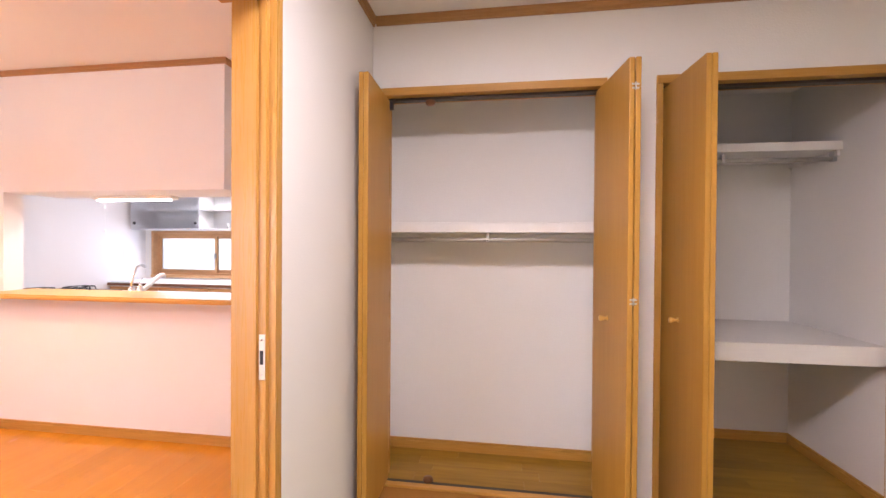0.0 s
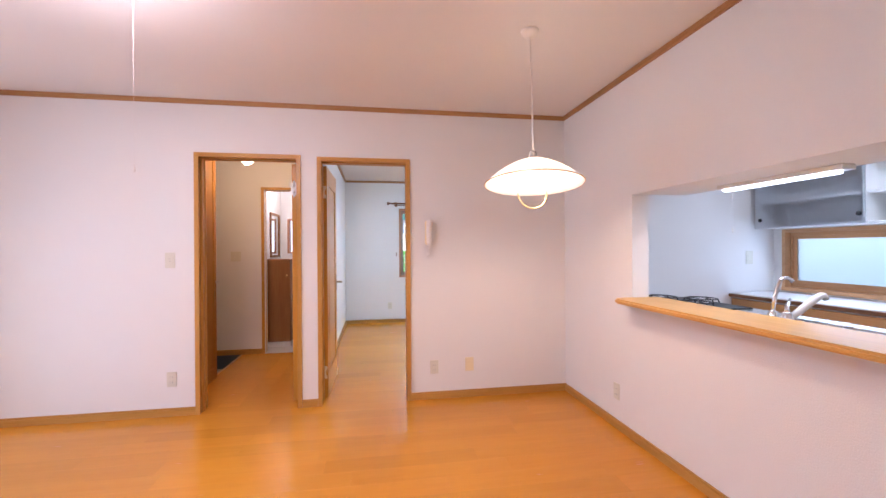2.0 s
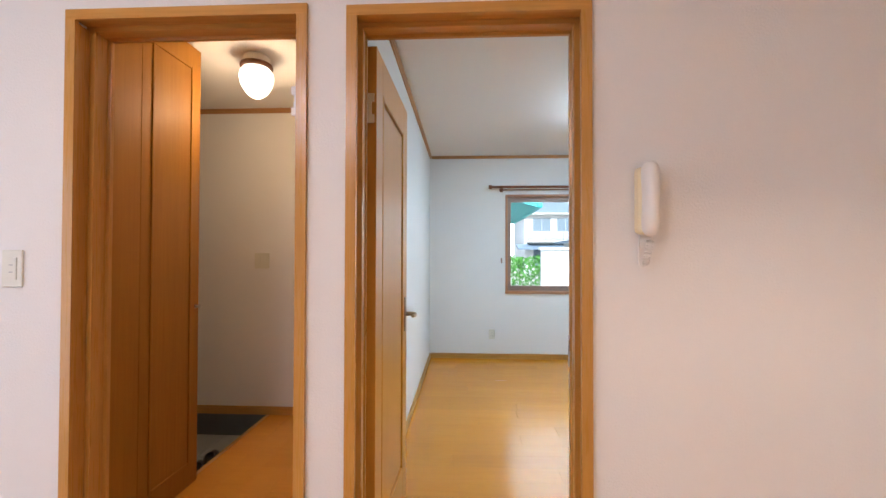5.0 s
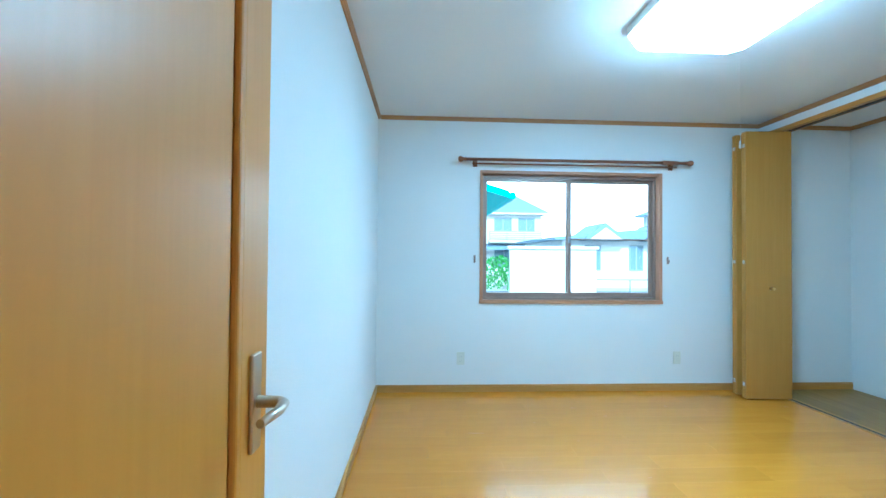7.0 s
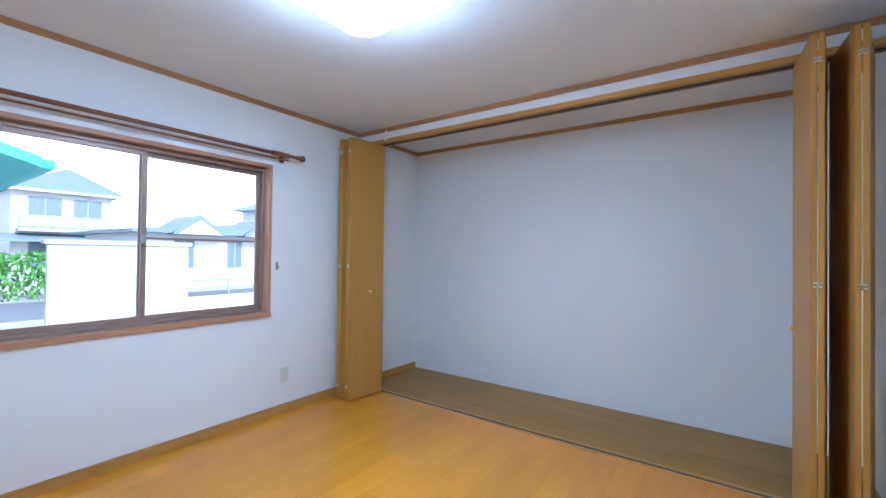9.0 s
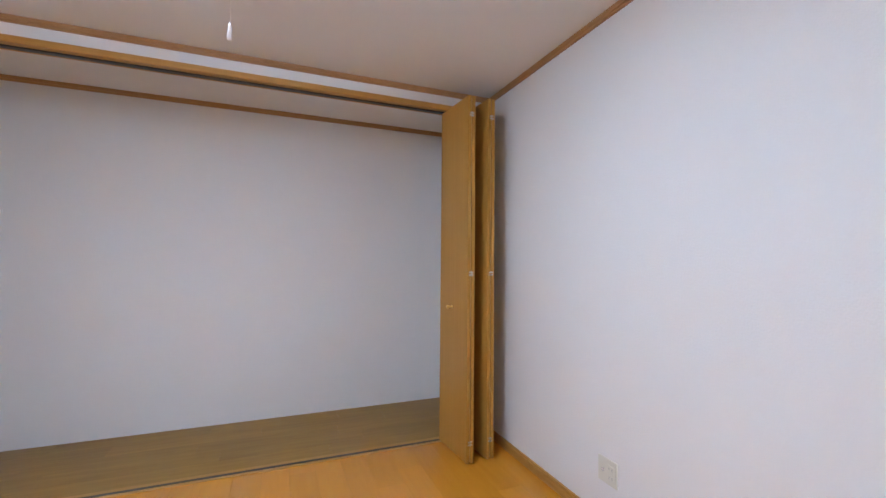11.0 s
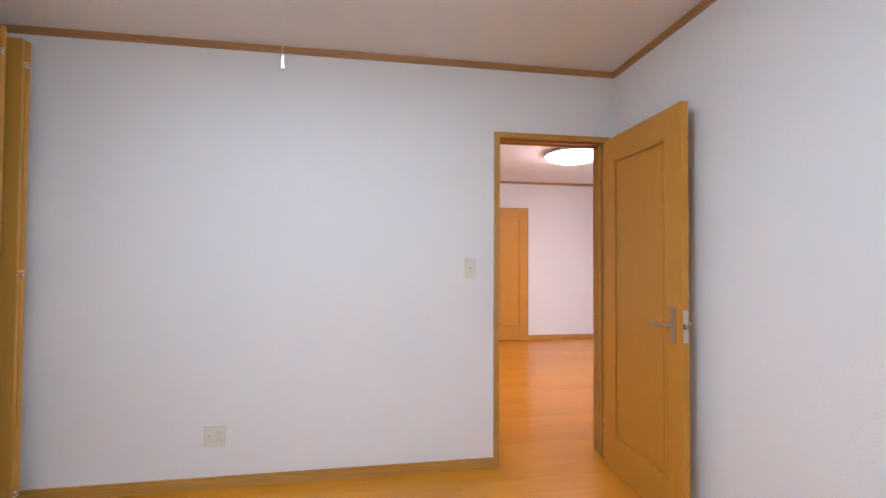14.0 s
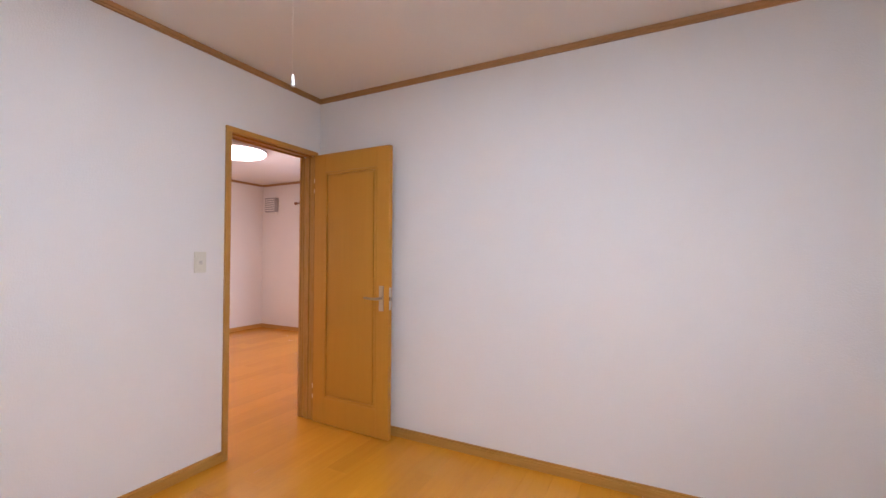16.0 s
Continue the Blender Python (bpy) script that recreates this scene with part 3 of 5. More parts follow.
for z in (0.908, 1.008):
    part("screw", lathe(bmesh.new(), [(0.0, 0.0015), (0.003, 0.001), (0.0035, 0.0), (0.0, 0.0)], pose(3.7125, -1.2945, z, 90), 10), STEEL, lock)
panel_door("sliding_door", pose(3.572, -2.093, 0.008, 0, 0, -90) @ Matrix.Translation((0, 0.0, 0)), 0.850, 1.988, "honey veneer sliding door pushed open along the wall", "recess", 0.030)


# ---- folding closet doors ----
def folding_pair(name, x_back, x_front, y_back, y_front, z0, z1, side, label, group, knob=True, spread=0.026, splay=(0.0, 0.0), hinged=True):
    """Two leaves folded together: hinged to each other at the front edge. side: +1 when the knob leaf faces +x."""
    ob = thing(name, pose(x_back, y_back, 0), label, "folding door", group)
    length = math.hypot(x_front - x_back, y_front - y_back)
    t = 0.022
    yaw = math.degrees(math.atan2(y_front - y_back, x_front - x_back))
    for k, off in ((0, side * spread / 2), (1, -side * spread / 2)):
        # the knob leaf lies towards the opening
        dx, dy = x_front - x_back - splay[k], y_front - y_back
        m = pose(off + splay[k], 0, 0, 0, 0, math.degrees(math.atan2(dy, dx)))
        bm = bmesh.new()
        box(bm, 0, -t / 2, z0, math.hypot(dx, dy), t / 2, z1, 0.003)
        bm.transform(m)
        lf = part("leaf", bm, FOLD_WOOD, ob)
        if k == 0 and knob:
            nx = side * (t / 2)
            kb = lathe(bmesh.new(), [(0.0, 0.0), (0.011, 0.0), (0.006, 0.008), (0.007, 0.016), (0.013, 0.030), (0.012, 0.037), (0.0, 0.039)], Matrix(), 16)
            kb.transform(m @ pose(length * 0.46, 0, 0.952) @ (pose(0, 0, 0, -90) if side * math.sin(math.radians(yaw)) < 0 else pose(0, 0, 0, 90)) @ Matrix.Translation((0, 0, t / 2)))
            part("knob", kb, BRASS, lf, "small brass knob")
    for z in (z0 + 0.12, (z0 + z1) / 2 + 0.02, z1 - 0.12) if hinged else ():
        bm = bmesh.new()
        box(bm, length, -spread / 2 - 0.002, z - 0.012, length + 0.002, spread / 2 + 0.002, z - 0.004, 0.0005)
        box(bm, length, -spread / 2 - 0.002, z + 0.004, length + 0.002, spread / 2 + 0.002, z + 0.012, 0.0005)
        sweep(bm, [(length + 0.003, 0, z - 0.016), (length + 0.003, 0, z + 0.016)], 0.003, 8)
        bm.transform(pose(0, 0, 0, 0, 0, yaw))
        part("hinge", bm, STEEL, ob, "small steel hinge")
    return ob


g = "folding doors of the bedroom closet"
folding_pair("folding_door", -0.474, -0.446, 1.372, 0.984, 0.012, 2.303, -1, "tall beige brown folding door leaves beside the bedroom wall", g, splay=(0.0, 0.088))
folding_pair("folding_door", -0.245, -0.303, 1.372, 0.992, 0.012, 2.303, -1, "tall beige brown folding door leaves pushed against the wall", g, False, splay=(-0.088, 0.03))
folding_pair("folding_door", -3.462, -3.490, 1.372, 0.985, 0.012, 2.303, 1, "tall beige brown folding door leaves beside the window wall", g, splay=(0.0, -0.062))
folding_pair("folding_door", -3.640, -3.598, 1.372, 0.985, 0.012, 2.303, 1, "tall beige brown folding door leaves pushed into the corner", g, False, splay=(0.062, 0.0))
cf = thing("closet_frame_bedroom", Matrix(), "wooden head and floor track of the wide closet", "closet frame", kind="structure")
part("head", boxes((-3.74, 1.325, 2.318, -0.125, 1.437, 2.355), bevel=0.003), TRIM_X, cf)
part("track", boxes((-3.74, 1.366, 2.310, -0.125, 1.398, 2.318)), RAIL, cf)
part("sill", boxes((-3.74, 1.352, -0.008, -0.125, 1.374, 0.004), bevel=0.002), TRIM_X, cf)
part("track", boxes((-3.74, 1.374, -0.009, -0.125, 1.396, 0.0052)), RAIL, cf, "dark floor track")
part("sill", boxes((-3.74, 1.394, -0.008, -0.125, 1.432, 0.004), bevel=0.002), TRIM_X, cf)

g = "folding doors of the tatami room closets"
folding_pair("folding_door", 3.762, 3.770, -0.215, -0.600, 0.012, 2.06, 1, "brown folding closet door leaves standing open", g, False, 0.023, hinged=False)
folding_pair("folding_door", 4.875, 4.925, -0.215, -0.600, 0.012, 2.06, -1, "brown folding closet door leaves with a brass knob", g, True, 0.026)
folding_pair("folding_door", 5.190, 5.215, -0.215, -0.600, 0.012, 2.06, -1, "brown folding closet door leaves of the deep closet", g, True, 0.023, hinged=False)
for x0, x1 in ((3.742, 4.895), (5.125, 6.25)):
    cf = thing("closet_frame", Matrix(), "brown wooden closet frame with dark track", "closet frame", kind="structure")
    part("jamb", boxes((x0, -0.258, 0, x0 + 0.03, -0.125, 2.072), bevel=0.002), TRIM_Z, cf)
    part("jamb", boxes((x1 - 0.03, -0.258, 0, x1, -0.125, 2.072), bevel=0.002), TRIM_Z, cf)
    part("head", boxes((x0, -0.262, 2.072, x1, -0.120, 2.112), bevel=0.002), TRIM_X, cf)
    part("track", boxes((x0 + 0.03, -0.215, 2.058, x1 - 0.03, -0.175, 2.072)), RAIL, cf)
    part("sill", boxes((x0 + 0.03, -0.258, -0.008, x1 - 0.03, -0.222, 0.006), bevel=0.002), TRIM_X, cf)
    part("track", boxes((x0 + 0.03, -0.222, -0.008, x1 - 0.03, -0.195, 0.003)), RAIL, cf, "dark floor track")
    for z, s in ((2.058, -1), (0.004, 1)):
        bm = lathe(bmesh.new(), [(0.0, 0.022), (0.022, 0.020), (0.028, 0.008), (0.028, 0.0), (0.0, 0.0)], pose(x0 + 0.26, -0.19, z, 0 if s > 0 else 180), 18)
        part("door_stop", bm, DARK_WOOD, cf, "dark round door stop")
    bm = boxes((x0 + 0.03, -0.215, 2.02, x0 + 0.055, -0.18, 2.058), bevel=0.002)
    part("pivot", bm, BLACK, cf)


def hanging_shelf(x0, x1, y0, y1, z, thick, label, rod_y=None):
    ob = thing("closet_shelf", Matrix(), label, "shelf")
    part("board", boxes((x0, y0, z, x1, y1, z + thick), bevel=0.003), SHELF, ob)
    part("cleat", boxes((x0, y0 + 0.02, z - 0.03, x0 + 0.015, y1, z)), SHELF, ob)
    part("cleat", boxes((x1 - 0.015, y0 + 0.02, z - 0.03, x1, y1, z)), SHELF, ob)
    if rod_y is not None:
        part("hanging_rod", sweep(bmesh.new(), [(x0, rod_y, z - 0.04), (x1, rod_y, z - 0.04)], 0.0125, 14), ROD_STEEL, ob, "steel hanging rod")
        for x in (x0 + 0.008, (x0 + x1) / 2, x1 - 0.008):
            part("rod_bracket", boxes((x - 0.008, rod_y - 0.02, z - 0.055, x + 0.008, rod_y + 0.02, z), bevel=0.003), STEEL, ob)


hanging_shelf(3.662, 4.958, -0.105, 0.168, 1.355, 0.055, "white closet shelf with a steel hanging rod below", -0.06)
hanging_shelf(5.082, 6.258, 0.20, 0.618, 1.83, 0.05, "white upper closet shelf with a short steel rod", 0.26)
ob = thing("closet_middle_shelf", Matrix(), "deep white middle shelf of the closet", "shelf")
part("board", boxes((5.082, -0.09, 0.775, 6.258, 0.618, 0.80), bevel=0.002), SHELF, ob)
part("front_rail", boxes((5.082, -0.105, 0.705, 6.258, -0.088, 0.802), bevel=0.003), SHELF, ob)

# ---- windows ----
def window(name, axis, a_in, a_out, b0, b1, z0, z1, label, glass_mat, bar=None, latch=True, frame_mat=None, sash_mat=None):
    """A two-sash sliding window; a_in is the room side of its casing, a_out the outer side, b along the wall."""
    ob = thing(name, Matrix(), label, "window", kind="structure")
    sm = sash_mat or SASH
    fm = frame_mat or CASING_Z
    s = 1 if a_out > a_in else -1

    def bx(a0, b0_, z0_, a1, b1_, z1_, bevel=0.002):
        lo, hi = min(a0, a1), max(a0, a1)
        return boxes((lo, b0_, z0_, hi, b1_, z1_) if axis == "x" else (b0_, lo, z0_, b1_, hi, z1_), bevel=bevel)
    c = 0.028
    along = CASING_Y if axis == "x" else CASING_X
    part("casing", bx(a_in, b0, z0, a_out, b0 + c, z1), fm, ob)
    part("casing", bx(a_in, b1 - c, z0, a_out, b1, z1), fm, ob)
    part("head", bx(a_in, b0 + c, z1 - c, a_out, b1 - c, z1), along, ob)
    part("sill", bx(a_in + s * -0.006, b0 - 0.004, z0 - 0.004, a_out, b1 + 0.004, z0 + c), along, ob, "pale wooden window sill")
    i0, i1, k0, k1 = b0 + c, b1 - c, z0 + c, z1 - c
    d = (a_out - a_in)
    mid = (i0 + i1) / 2
    for e0, e1 in ((i0, i0 + 0.014), (i1 - 0.014, i1)):
        part("outer_frame", bx(a_in + d * 0.45, e0, k0, a_out, e1, k1), sm, ob)
    for e0, e1 in ((k0, k0 + 0.02), (k1 - 0.028, k1)):
        part("outer_frame", bx(a_in + d * 0.45, i0 + 0.014, e0, a_out, i1 - 0.014, e1), sm, ob)
    for n, (p, q, deep) in enumerate(((i0 + 0.014, mid + 0.018, 0.55), (mid - 0.018, i1 - 0.014, 0.75))):
        a0, a1 = a_in + d * deep, a_in + d * deep + s * 0.022
        w, r0, r1 = 0.030, k0 + 0.02, k1 - 0.028
        sash = part("sash", bx(a0, p, r0, a1, p + w, r1), sm, ob, "slim sliding sash")
        part("stile", bx(a0, q - w, r0, a1, q, r1), sm, sash)
        part("rail", bx(a0, p + w, r0, a1, q - w, r0 + 0.04), sm, sash)
        part("rail", bx(a0, p + w, r1 - 0.03, a1, q - w, r1), sm, sash)
        if bar and n == bar[0]:
            part("bar", bx(a0, p + w, bar[1] - 0.007, a1, q - w, bar[1] + 0.007), sm, sash)
        am = (a0 + a1) / 2
        pane = part("pane", bx(am - 0.002, p + w - 0.004, r0 + 0.036, am + 0.002, q - w + 0.004, r1 - 0.026, 0), glass_mat, sash)
        pane.visible_shadow = False
    if latch:
        part("latch", bx(a_in + d * 0.55 - s * 0.02, mid - 0.012, (k0 + k1) / 2 - 0.05, a_in + d * 0.55, mid + 0.012, (k0 + k1) / 2 + 0.01, 0.004), GREY, ob, "grey crescent latch")
    return ob


window("window_1", "x", -3.728, -3.868, -1.272, 0.406, 0.790, 1.980, "brown framed sliding window with clear panes", GLASS, bar=(1, 1.372))
window("window_2", "y", 1.868, 1.998, 0.364, 1.892, 0.894, 1.426, "wood framed frosted sliding window", FROST, frame_mat=CASING_X, sash_mat=CASING_X)
window("window_3", "y", -4.688, -4.818, 0.694, 2.506, 0.014, 1.956, "wide wood framed sliding window door", GLASS)
tw = thing("window_4", Matrix(), "small wood framed frosted toilet window", "window", kind="structure")
for y0, y1 in ((-3.056, -3.028), (-2.862, -2.834)):
    part("casing", boxes((-3.498, y0, 1.219, -3.372, y1, 1.766), bevel=0.002), CASING_Z, tw)
for z0, z1 in ((1.219, 1.247), (1.738, 1.766)):
    part("casing", boxes((-3.498, -3.028, z0, -3.372, -2.862, z1), bevel=0.002), CASING_Y, tw)
pane = part("pane", boxes((-3.452, -3.030, 1.245, -3.448, -2.860, 1.740)), PALE_FROST, tw, "frosted pane")
pane.visible_shadow = False
part("glazing_bar", boxes((-3.460, -3.028, 1.247, -3.440, -3.016, 1.738)), SASH, tw)
part("glazing_bar", boxes((-3.460, -2.874, 1.247, -3.440, -2.862, 1.738)), SASH, tw)
sw = thing("window_5", Matrix(), "paper screen window with thin lattice and wooden frame", "window", kind="structure")
part("frame", boxes((6.600, -3.53, 0.75, 6.66, -3.50, 1.88), bevel=0.002), TRIM_Z, sw)
part("frame", boxes((6.600, -2.00, 0.75, 6.66, -1.97, 1.88), bevel=0.002), TRIM_Z, sw)
part("head", boxes((6.600, -3.50, 1.85, 6.66, -2.00, 1.88), bevel=0.002), TRIM_Y, sw)
part("sill", boxes((6.600, -3.50, 0.75, 6.66, -2.00, 0.78), bevel=0.002), TRIM_Y, sw)
part("paper", boxes((6.640, -3.50, 0.78, 6.644, -2.00, 1.85)), SHOJI, sw, "white shoji paper")
for i in range(1, 6):
    z = 0.78 + 1.07 * i / 6
    part("lattice_bar", boxes((6.628, -3.50, z - 0.005, 6.640, -2.00, z + 0.005)), TRIM_Y, sw)

# ---- curtain rods and hooks ----
def curtain_rod(name, a, b, at, z, axis, wall_at, label):
    ob = thing(name, Matrix(), label, "curtain rod")
    def p(s, z_=z, off=0.0):
        return (at + off, s, z_) if axis == "y" else (s, at + off, z_)
    part("rod", sweep(bmesh.new(), [p(a), p(b)], 0.014, 16), ROD_WOOD, ob)
    back = 0.035 if wall_at > at else -0.035
    part("inner_rod", sweep(bmesh.new(), [p(a + 0.06, z - 0.03, back), p(b - 0.06, z - 0.03, back)], 0.007, 10), ROD_WOOD, ob)
    for s, d in ((a, -1), (b, 1)):
        prof = [(0.014, 0.0), (0.019, 0.006), (0.012, 0.014), (0.016, 0.024), (0.025, 0.040), (0.026, 0.052), (0.018, 0.066), (0.0, 0.070)]
        rot = pose(0, 0, 0, -90 * d) if axis == "y" else pose(0, 0, 0, 0, 90 * d)
        part("finial", lathe(bmesh.new(), prof, Matrix.Translation(p(s)) @ rot, 20), ROD_WOOD, ob)
        q = s - d * 0.09
        lo, hi = sorted((at, wall_at))
        bm = bmesh.new()
        if axis == "y":
            box(bm, lo, q - 0.012, z - 0.012, hi, q + 0.012, z + 0.004, 0.003)
            box(bm, min(wall_at, wall_at + (0.008 if at > wall_at else -0.008)), q - 0.02, z - 0.05, max(wall_at, wall_at + (0.008 if at > wall_at else -0.008)), q + 0.02, z + 0.03, 0.003)
        else:
            box(bm, q - 0.012, lo, z - 0.012, q + 0.012, hi, z + 0.004, 0.003)
        part("bracket", bm, ROD_WOOD, ob)
    return ob


rod = curtain_rod("curtain_rod", -1.41, 0.575, -3.655, 2.060, "y", -3.74, "reddish brown wooden curtain rod with turned finials")
part("collar", sweep(bmesh.new(), [(-3.655, 0.36, 2.060), (-3.655, 0.50, 2.060)], 0.019, 16), ROD_WOOD, rod)
curtain_rod("curtain_rod", 0.55, 2.70, -4.62, 2.08, "x", -4.70, "reddish brown wooden curtain rod in the living room")
for y in (-1.318, 0.458):
    bm = boxes((-3.738, y - 0.009, 1.15, -3.730, y + 0.009, 1.215), bevel=0.003)
    sweep(bm, [(-3.732, y, 1.165), (-3.716, y, 1.160), (-3.708, y, 1.172), (-3.710, y, 1.186)], 0.004, 8)
    tagged(part("tieback_hook", bm, SASH), "small brown curtain tieback hook on the wall", "hook", "tieback hooks")


# ---- switches and outlets ----
def plate(name, m, w, h, face, holes, label, category, material=None, group=""):
    """A wall plate lying in its local xz plane, its face towards -y."""
    ob = thing(name, m, label, category, group)
    part("cover", boxes((-w / 2, -0.007, -h / 2, w / 2, 0.0, h / 2), bevel=0.0025), material or PLATE, ob)
    for x0, z0, x1, z1 in face:
        part("rocker", boxes((x0, -0.010, z0, x1, -0.006, z1), bevel=0.0015), material or PLATE, ob)
    for x0, z0, x1, z1 in holes:
        part("slot", boxes((x0, -0.0105, z0, x1, -0.0065, z1)), GREY, ob)
    return ob


EAST, WEST, NORTH, SOUTH = 90, -90, 180, 0
SLOTS = [(-0.010, 0.012, -0.007, 0.024), (0.007, 0.012, 0.010, 0.024), (-0.010, -0.026, -0.007, -0.014), (0.007, -0.026, 0.010, -0.014)]
FACE = [(-0.018, -0.036, 0.018, 0.036)]
plate("light_switch", pose(0, -3.244, 1.203, 0, 0, EAST), 0.070, 0.120, FACE, [(-0.006, 0.010, 0.006, 0.013), (-0.006, -0.013, 0.006, -0.010)], "white wall switch plate", "switch")
g = "wall outlets"
for x, y, z, yaw in ((0, -3.239, 0.284, EAST), (0, -1.193, 0.272, EAST), (0.80, 0.0, 0.262, SOUTH), (-3.74, -1.436, 0.296, EAST), (-3.74, 0.545, 0.296, EAST)):
    plate("wall_outlet", pose(x, y, z, 0, 0, yaw), 0.070, 0.114, FACE, SLOTS, "white double wall outlet above the baseboard", "outlet", None, g)
plate("blank_plate", pose(0, -0.887, 0.282, 0, 0, EAST), 0.072, 0.116, [], [], "ivory blank wall plate above the baseboard", "wall plate", IVORY)
plate("light_switch", pose(-0.125, -1.242, 1.200, 0, 0, WEST), 0.070, 0.120, FACE, [(-0.010, 0.004, 0.010, 0.007), (-0.010, -0.004, 0.010, -0.001), (-0.010, -0.012, 0.010, -0.009)], "white switch plate beside the bedroom door", "switch")
tv = plate("antenna_outlet", pose(-0.125, 0.175, 0.285, 0, 0, WEST), 0.116, 0.116, [(0.006, -0.034, 0.044, 0.034)], [(0.014, 0.014, 0.017, 0.026), (0.031, 0.014, 0.034, 0.026), (0.014, -0.026, 0.017, -0.014), (0.031, -0.026, 0.034, -0.014)], "white wall plate with antenna socket and outlet", "outlet")
part("antenna_socket", lathe(bmesh.new(), [(0.008, 0.0), (0.008, 0.006), (0.004, 0.006), (0.004, 0.010), (0.0, 0.010)], pose(-0.025, -0.006, 0.0, 90), 14), STEEL, tv)
plate("hall_switch", pose(-1.90, -3.36, 1.20, 0, 0, EAST), 0.116, 0.120, [(-0.046, -0.036, -0.008, 0.036), (0.008, -0.036, 0.046, 0.036)], [], "beige double switch plate in the hall", "switch")
plate("kitchen_switch", pose(0.28, 1.62, 1.18, 0, 0, EAST), 0.070, 0.120, FACE, [], "white switch plate beside the kitchen window", "switch")

# ---- entry phone ----
ph = thing("entry_phone", pose(0.0, -1.237, 1.416), "white wall handset on an ivory base with coiled cord", "entry phone")
bm = boxes((0.0, -0.031, -0.103, 0.036, 0.022, 0.098), bevel=0.015)
part("base", bm, IVORY, ph, "yellowed ivory base")
hs = [(-0.110, 0.004), (-0.106, 0.016), (-0.096, 0.024), (-0.07, 0.029), (-0.03, 0.029), (0.03, 0.029), (0.07, 0.030), (0.096, 0.026), (0.106, 0.017), (0.110, 0.004)]
bm = sweep(bmesh.new(), [(0.040 + 0.012 * math.cos(z / 0.11 * 1.3), 0.002, z) for z, _ in hs], [q for _, q in hs], 20)
bm.transform(Matrix.Diagonal((1.0, 0.80, 1, 1)))
bmesh.ops.subdivide_edges(bm, edges=[e for e in bm.edges if abs(e.verts[0].co.z - e.verts[1].co.z) > 0.02], cuts=2, smooth=0.6)
for f in bm.faces:
    f.smooth = True
part("handset", bm, PLASTIC, ph)
pts = [(0.045, 0.008, -0.100), (0.040, 0.012, -0.112)]
for i in range(221):
    u = i / 220
    a = u * 2 * math.pi * 10
    pts.append((0.030 + 0.009 * math.cos(a), 0.010 - 0.016 * u + 0.009 * math.sin(a), -0.118 - 0.078 * u))
pts += [(0.026, -0.012, -0.204), (0.020, -0.018, -0.196), (0.016, -0.020, -0.170), (0.014, -0.016, -0.104)]
part("coiled_cord", sweep(bmesh.new(), pts, 0.0021, 5), PLASTIC, ph)

# ---- lamps ----
pl = thing("pendant_lamp", pose(1.36, -0.850, 2.452), "pendant lamp with tilted white glass shade, lit", "pendant lamp")
part("canopy", lathe(bmesh.new(), [(0.0, -0.035), (0.030, -0.032), (0.045, -0.012), (0.048, 0.0), (0.0, 0.0)], Matrix(), 28), PLASTIC, pl)
part("rod", sweep(bmesh.new(), [(0, 0, -0.03), (0, 0.008, -0.30), (0, 0.010, -0.44)], 0.0022, 8), PLASTIC, pl, "thin white cord")
part("sleeve", sweep(bmesh.new(), [(0, 0.010, -0.44), (0, 0.011, -0.45), (0, 0.014, -0.645)], [0.003, 0.0052, 0.0055], 10), PLASTIC, pl)
tilt = pose(0, 0.014, -0.690, -1.5, -6) @ Matrix.Scale(0.85, 4)
part("socket_cover", lathe(bmesh.new(), [(0.0, 0.050), (0.018, 0.047), (0.024, 0.034), (0.028, 0.008), (0.034, -0.012), (0.0, -0.014)], tilt, 24), GREY, pl)
dome = [(0.028, -0.002), (0.075, -0.014), (0.130, -0.036), (0.185, -0.066), (0.235, -0.100), (0.280, -0.138), (0.308, -0.164), (0.306, -0.168), (0.276, -0.143), (0.230, -0.106), (0.180, -0.072), (0.125, -0.042), (0.070, -0.020), (0.026, -0.008)]
part("shade", lathe(bmesh.new(), dome, tilt, 64), OPAL, pl, "white opal glass shade")
rim = [tilt @ Vector((0.309 * math.cos(a), 0.309 * math.sin(a), -0.165)) for a in np.linspace(0, 2 * math.pi, 64, endpoint=False)]
part("rim", sweep(bmesh.new(), rim, 0.0028, 8, True), TRIM_X, pl, "thin brown rim")
part("bulb", lathe(bmesh.new(), [(0.0, -0.022), (0.016, -0.03), (0.02, -0.06), (0.038, -0.10), (0.036, -0.13), (0.0, -0.155)], tilt, 24), BULB, pl, "glowing bulb")
ring = [tilt @ Vector((0.0, -0.104, -0.150)), tilt @ Vector((0.0, -0.104, -0.200))]
ring += [tilt @ Vector((0.0, -0.01 + 0.094 * math.cos(a), -0.228 + 0.094 * math.sin(a))) for a in np.linspace(math.pi, 2 * math.pi, 24)]
ring += [tilt @ Vector((0.0, 0.084, -0.200)), tilt @ Vector((0.0, 0.084, -0.150))]
part("pull_ring", sweep(bmesh.new(), ring, 0.0030, 8), BRASS, pl, "gold pull ring")


def pull_cord(parent, x, y, z0, z1):
    part("pull_cord", sweep(bmesh.new(), [(x, y, z0), (x + 0.002, y, (z0 + z1) / 2), (x, y + 0.002, z1 + 0.03)], 0.0005, 6), PLASTIC, parent)
    part("cord_tip", lathe(bmesh.new(), [(0.0, 0.032), (0.0025, 0.028), (0.0045, 0.006), (0.0045, 0.0), (0.0, -0.002)], pose(x, y, z1), 12), PLASTIC, parent)


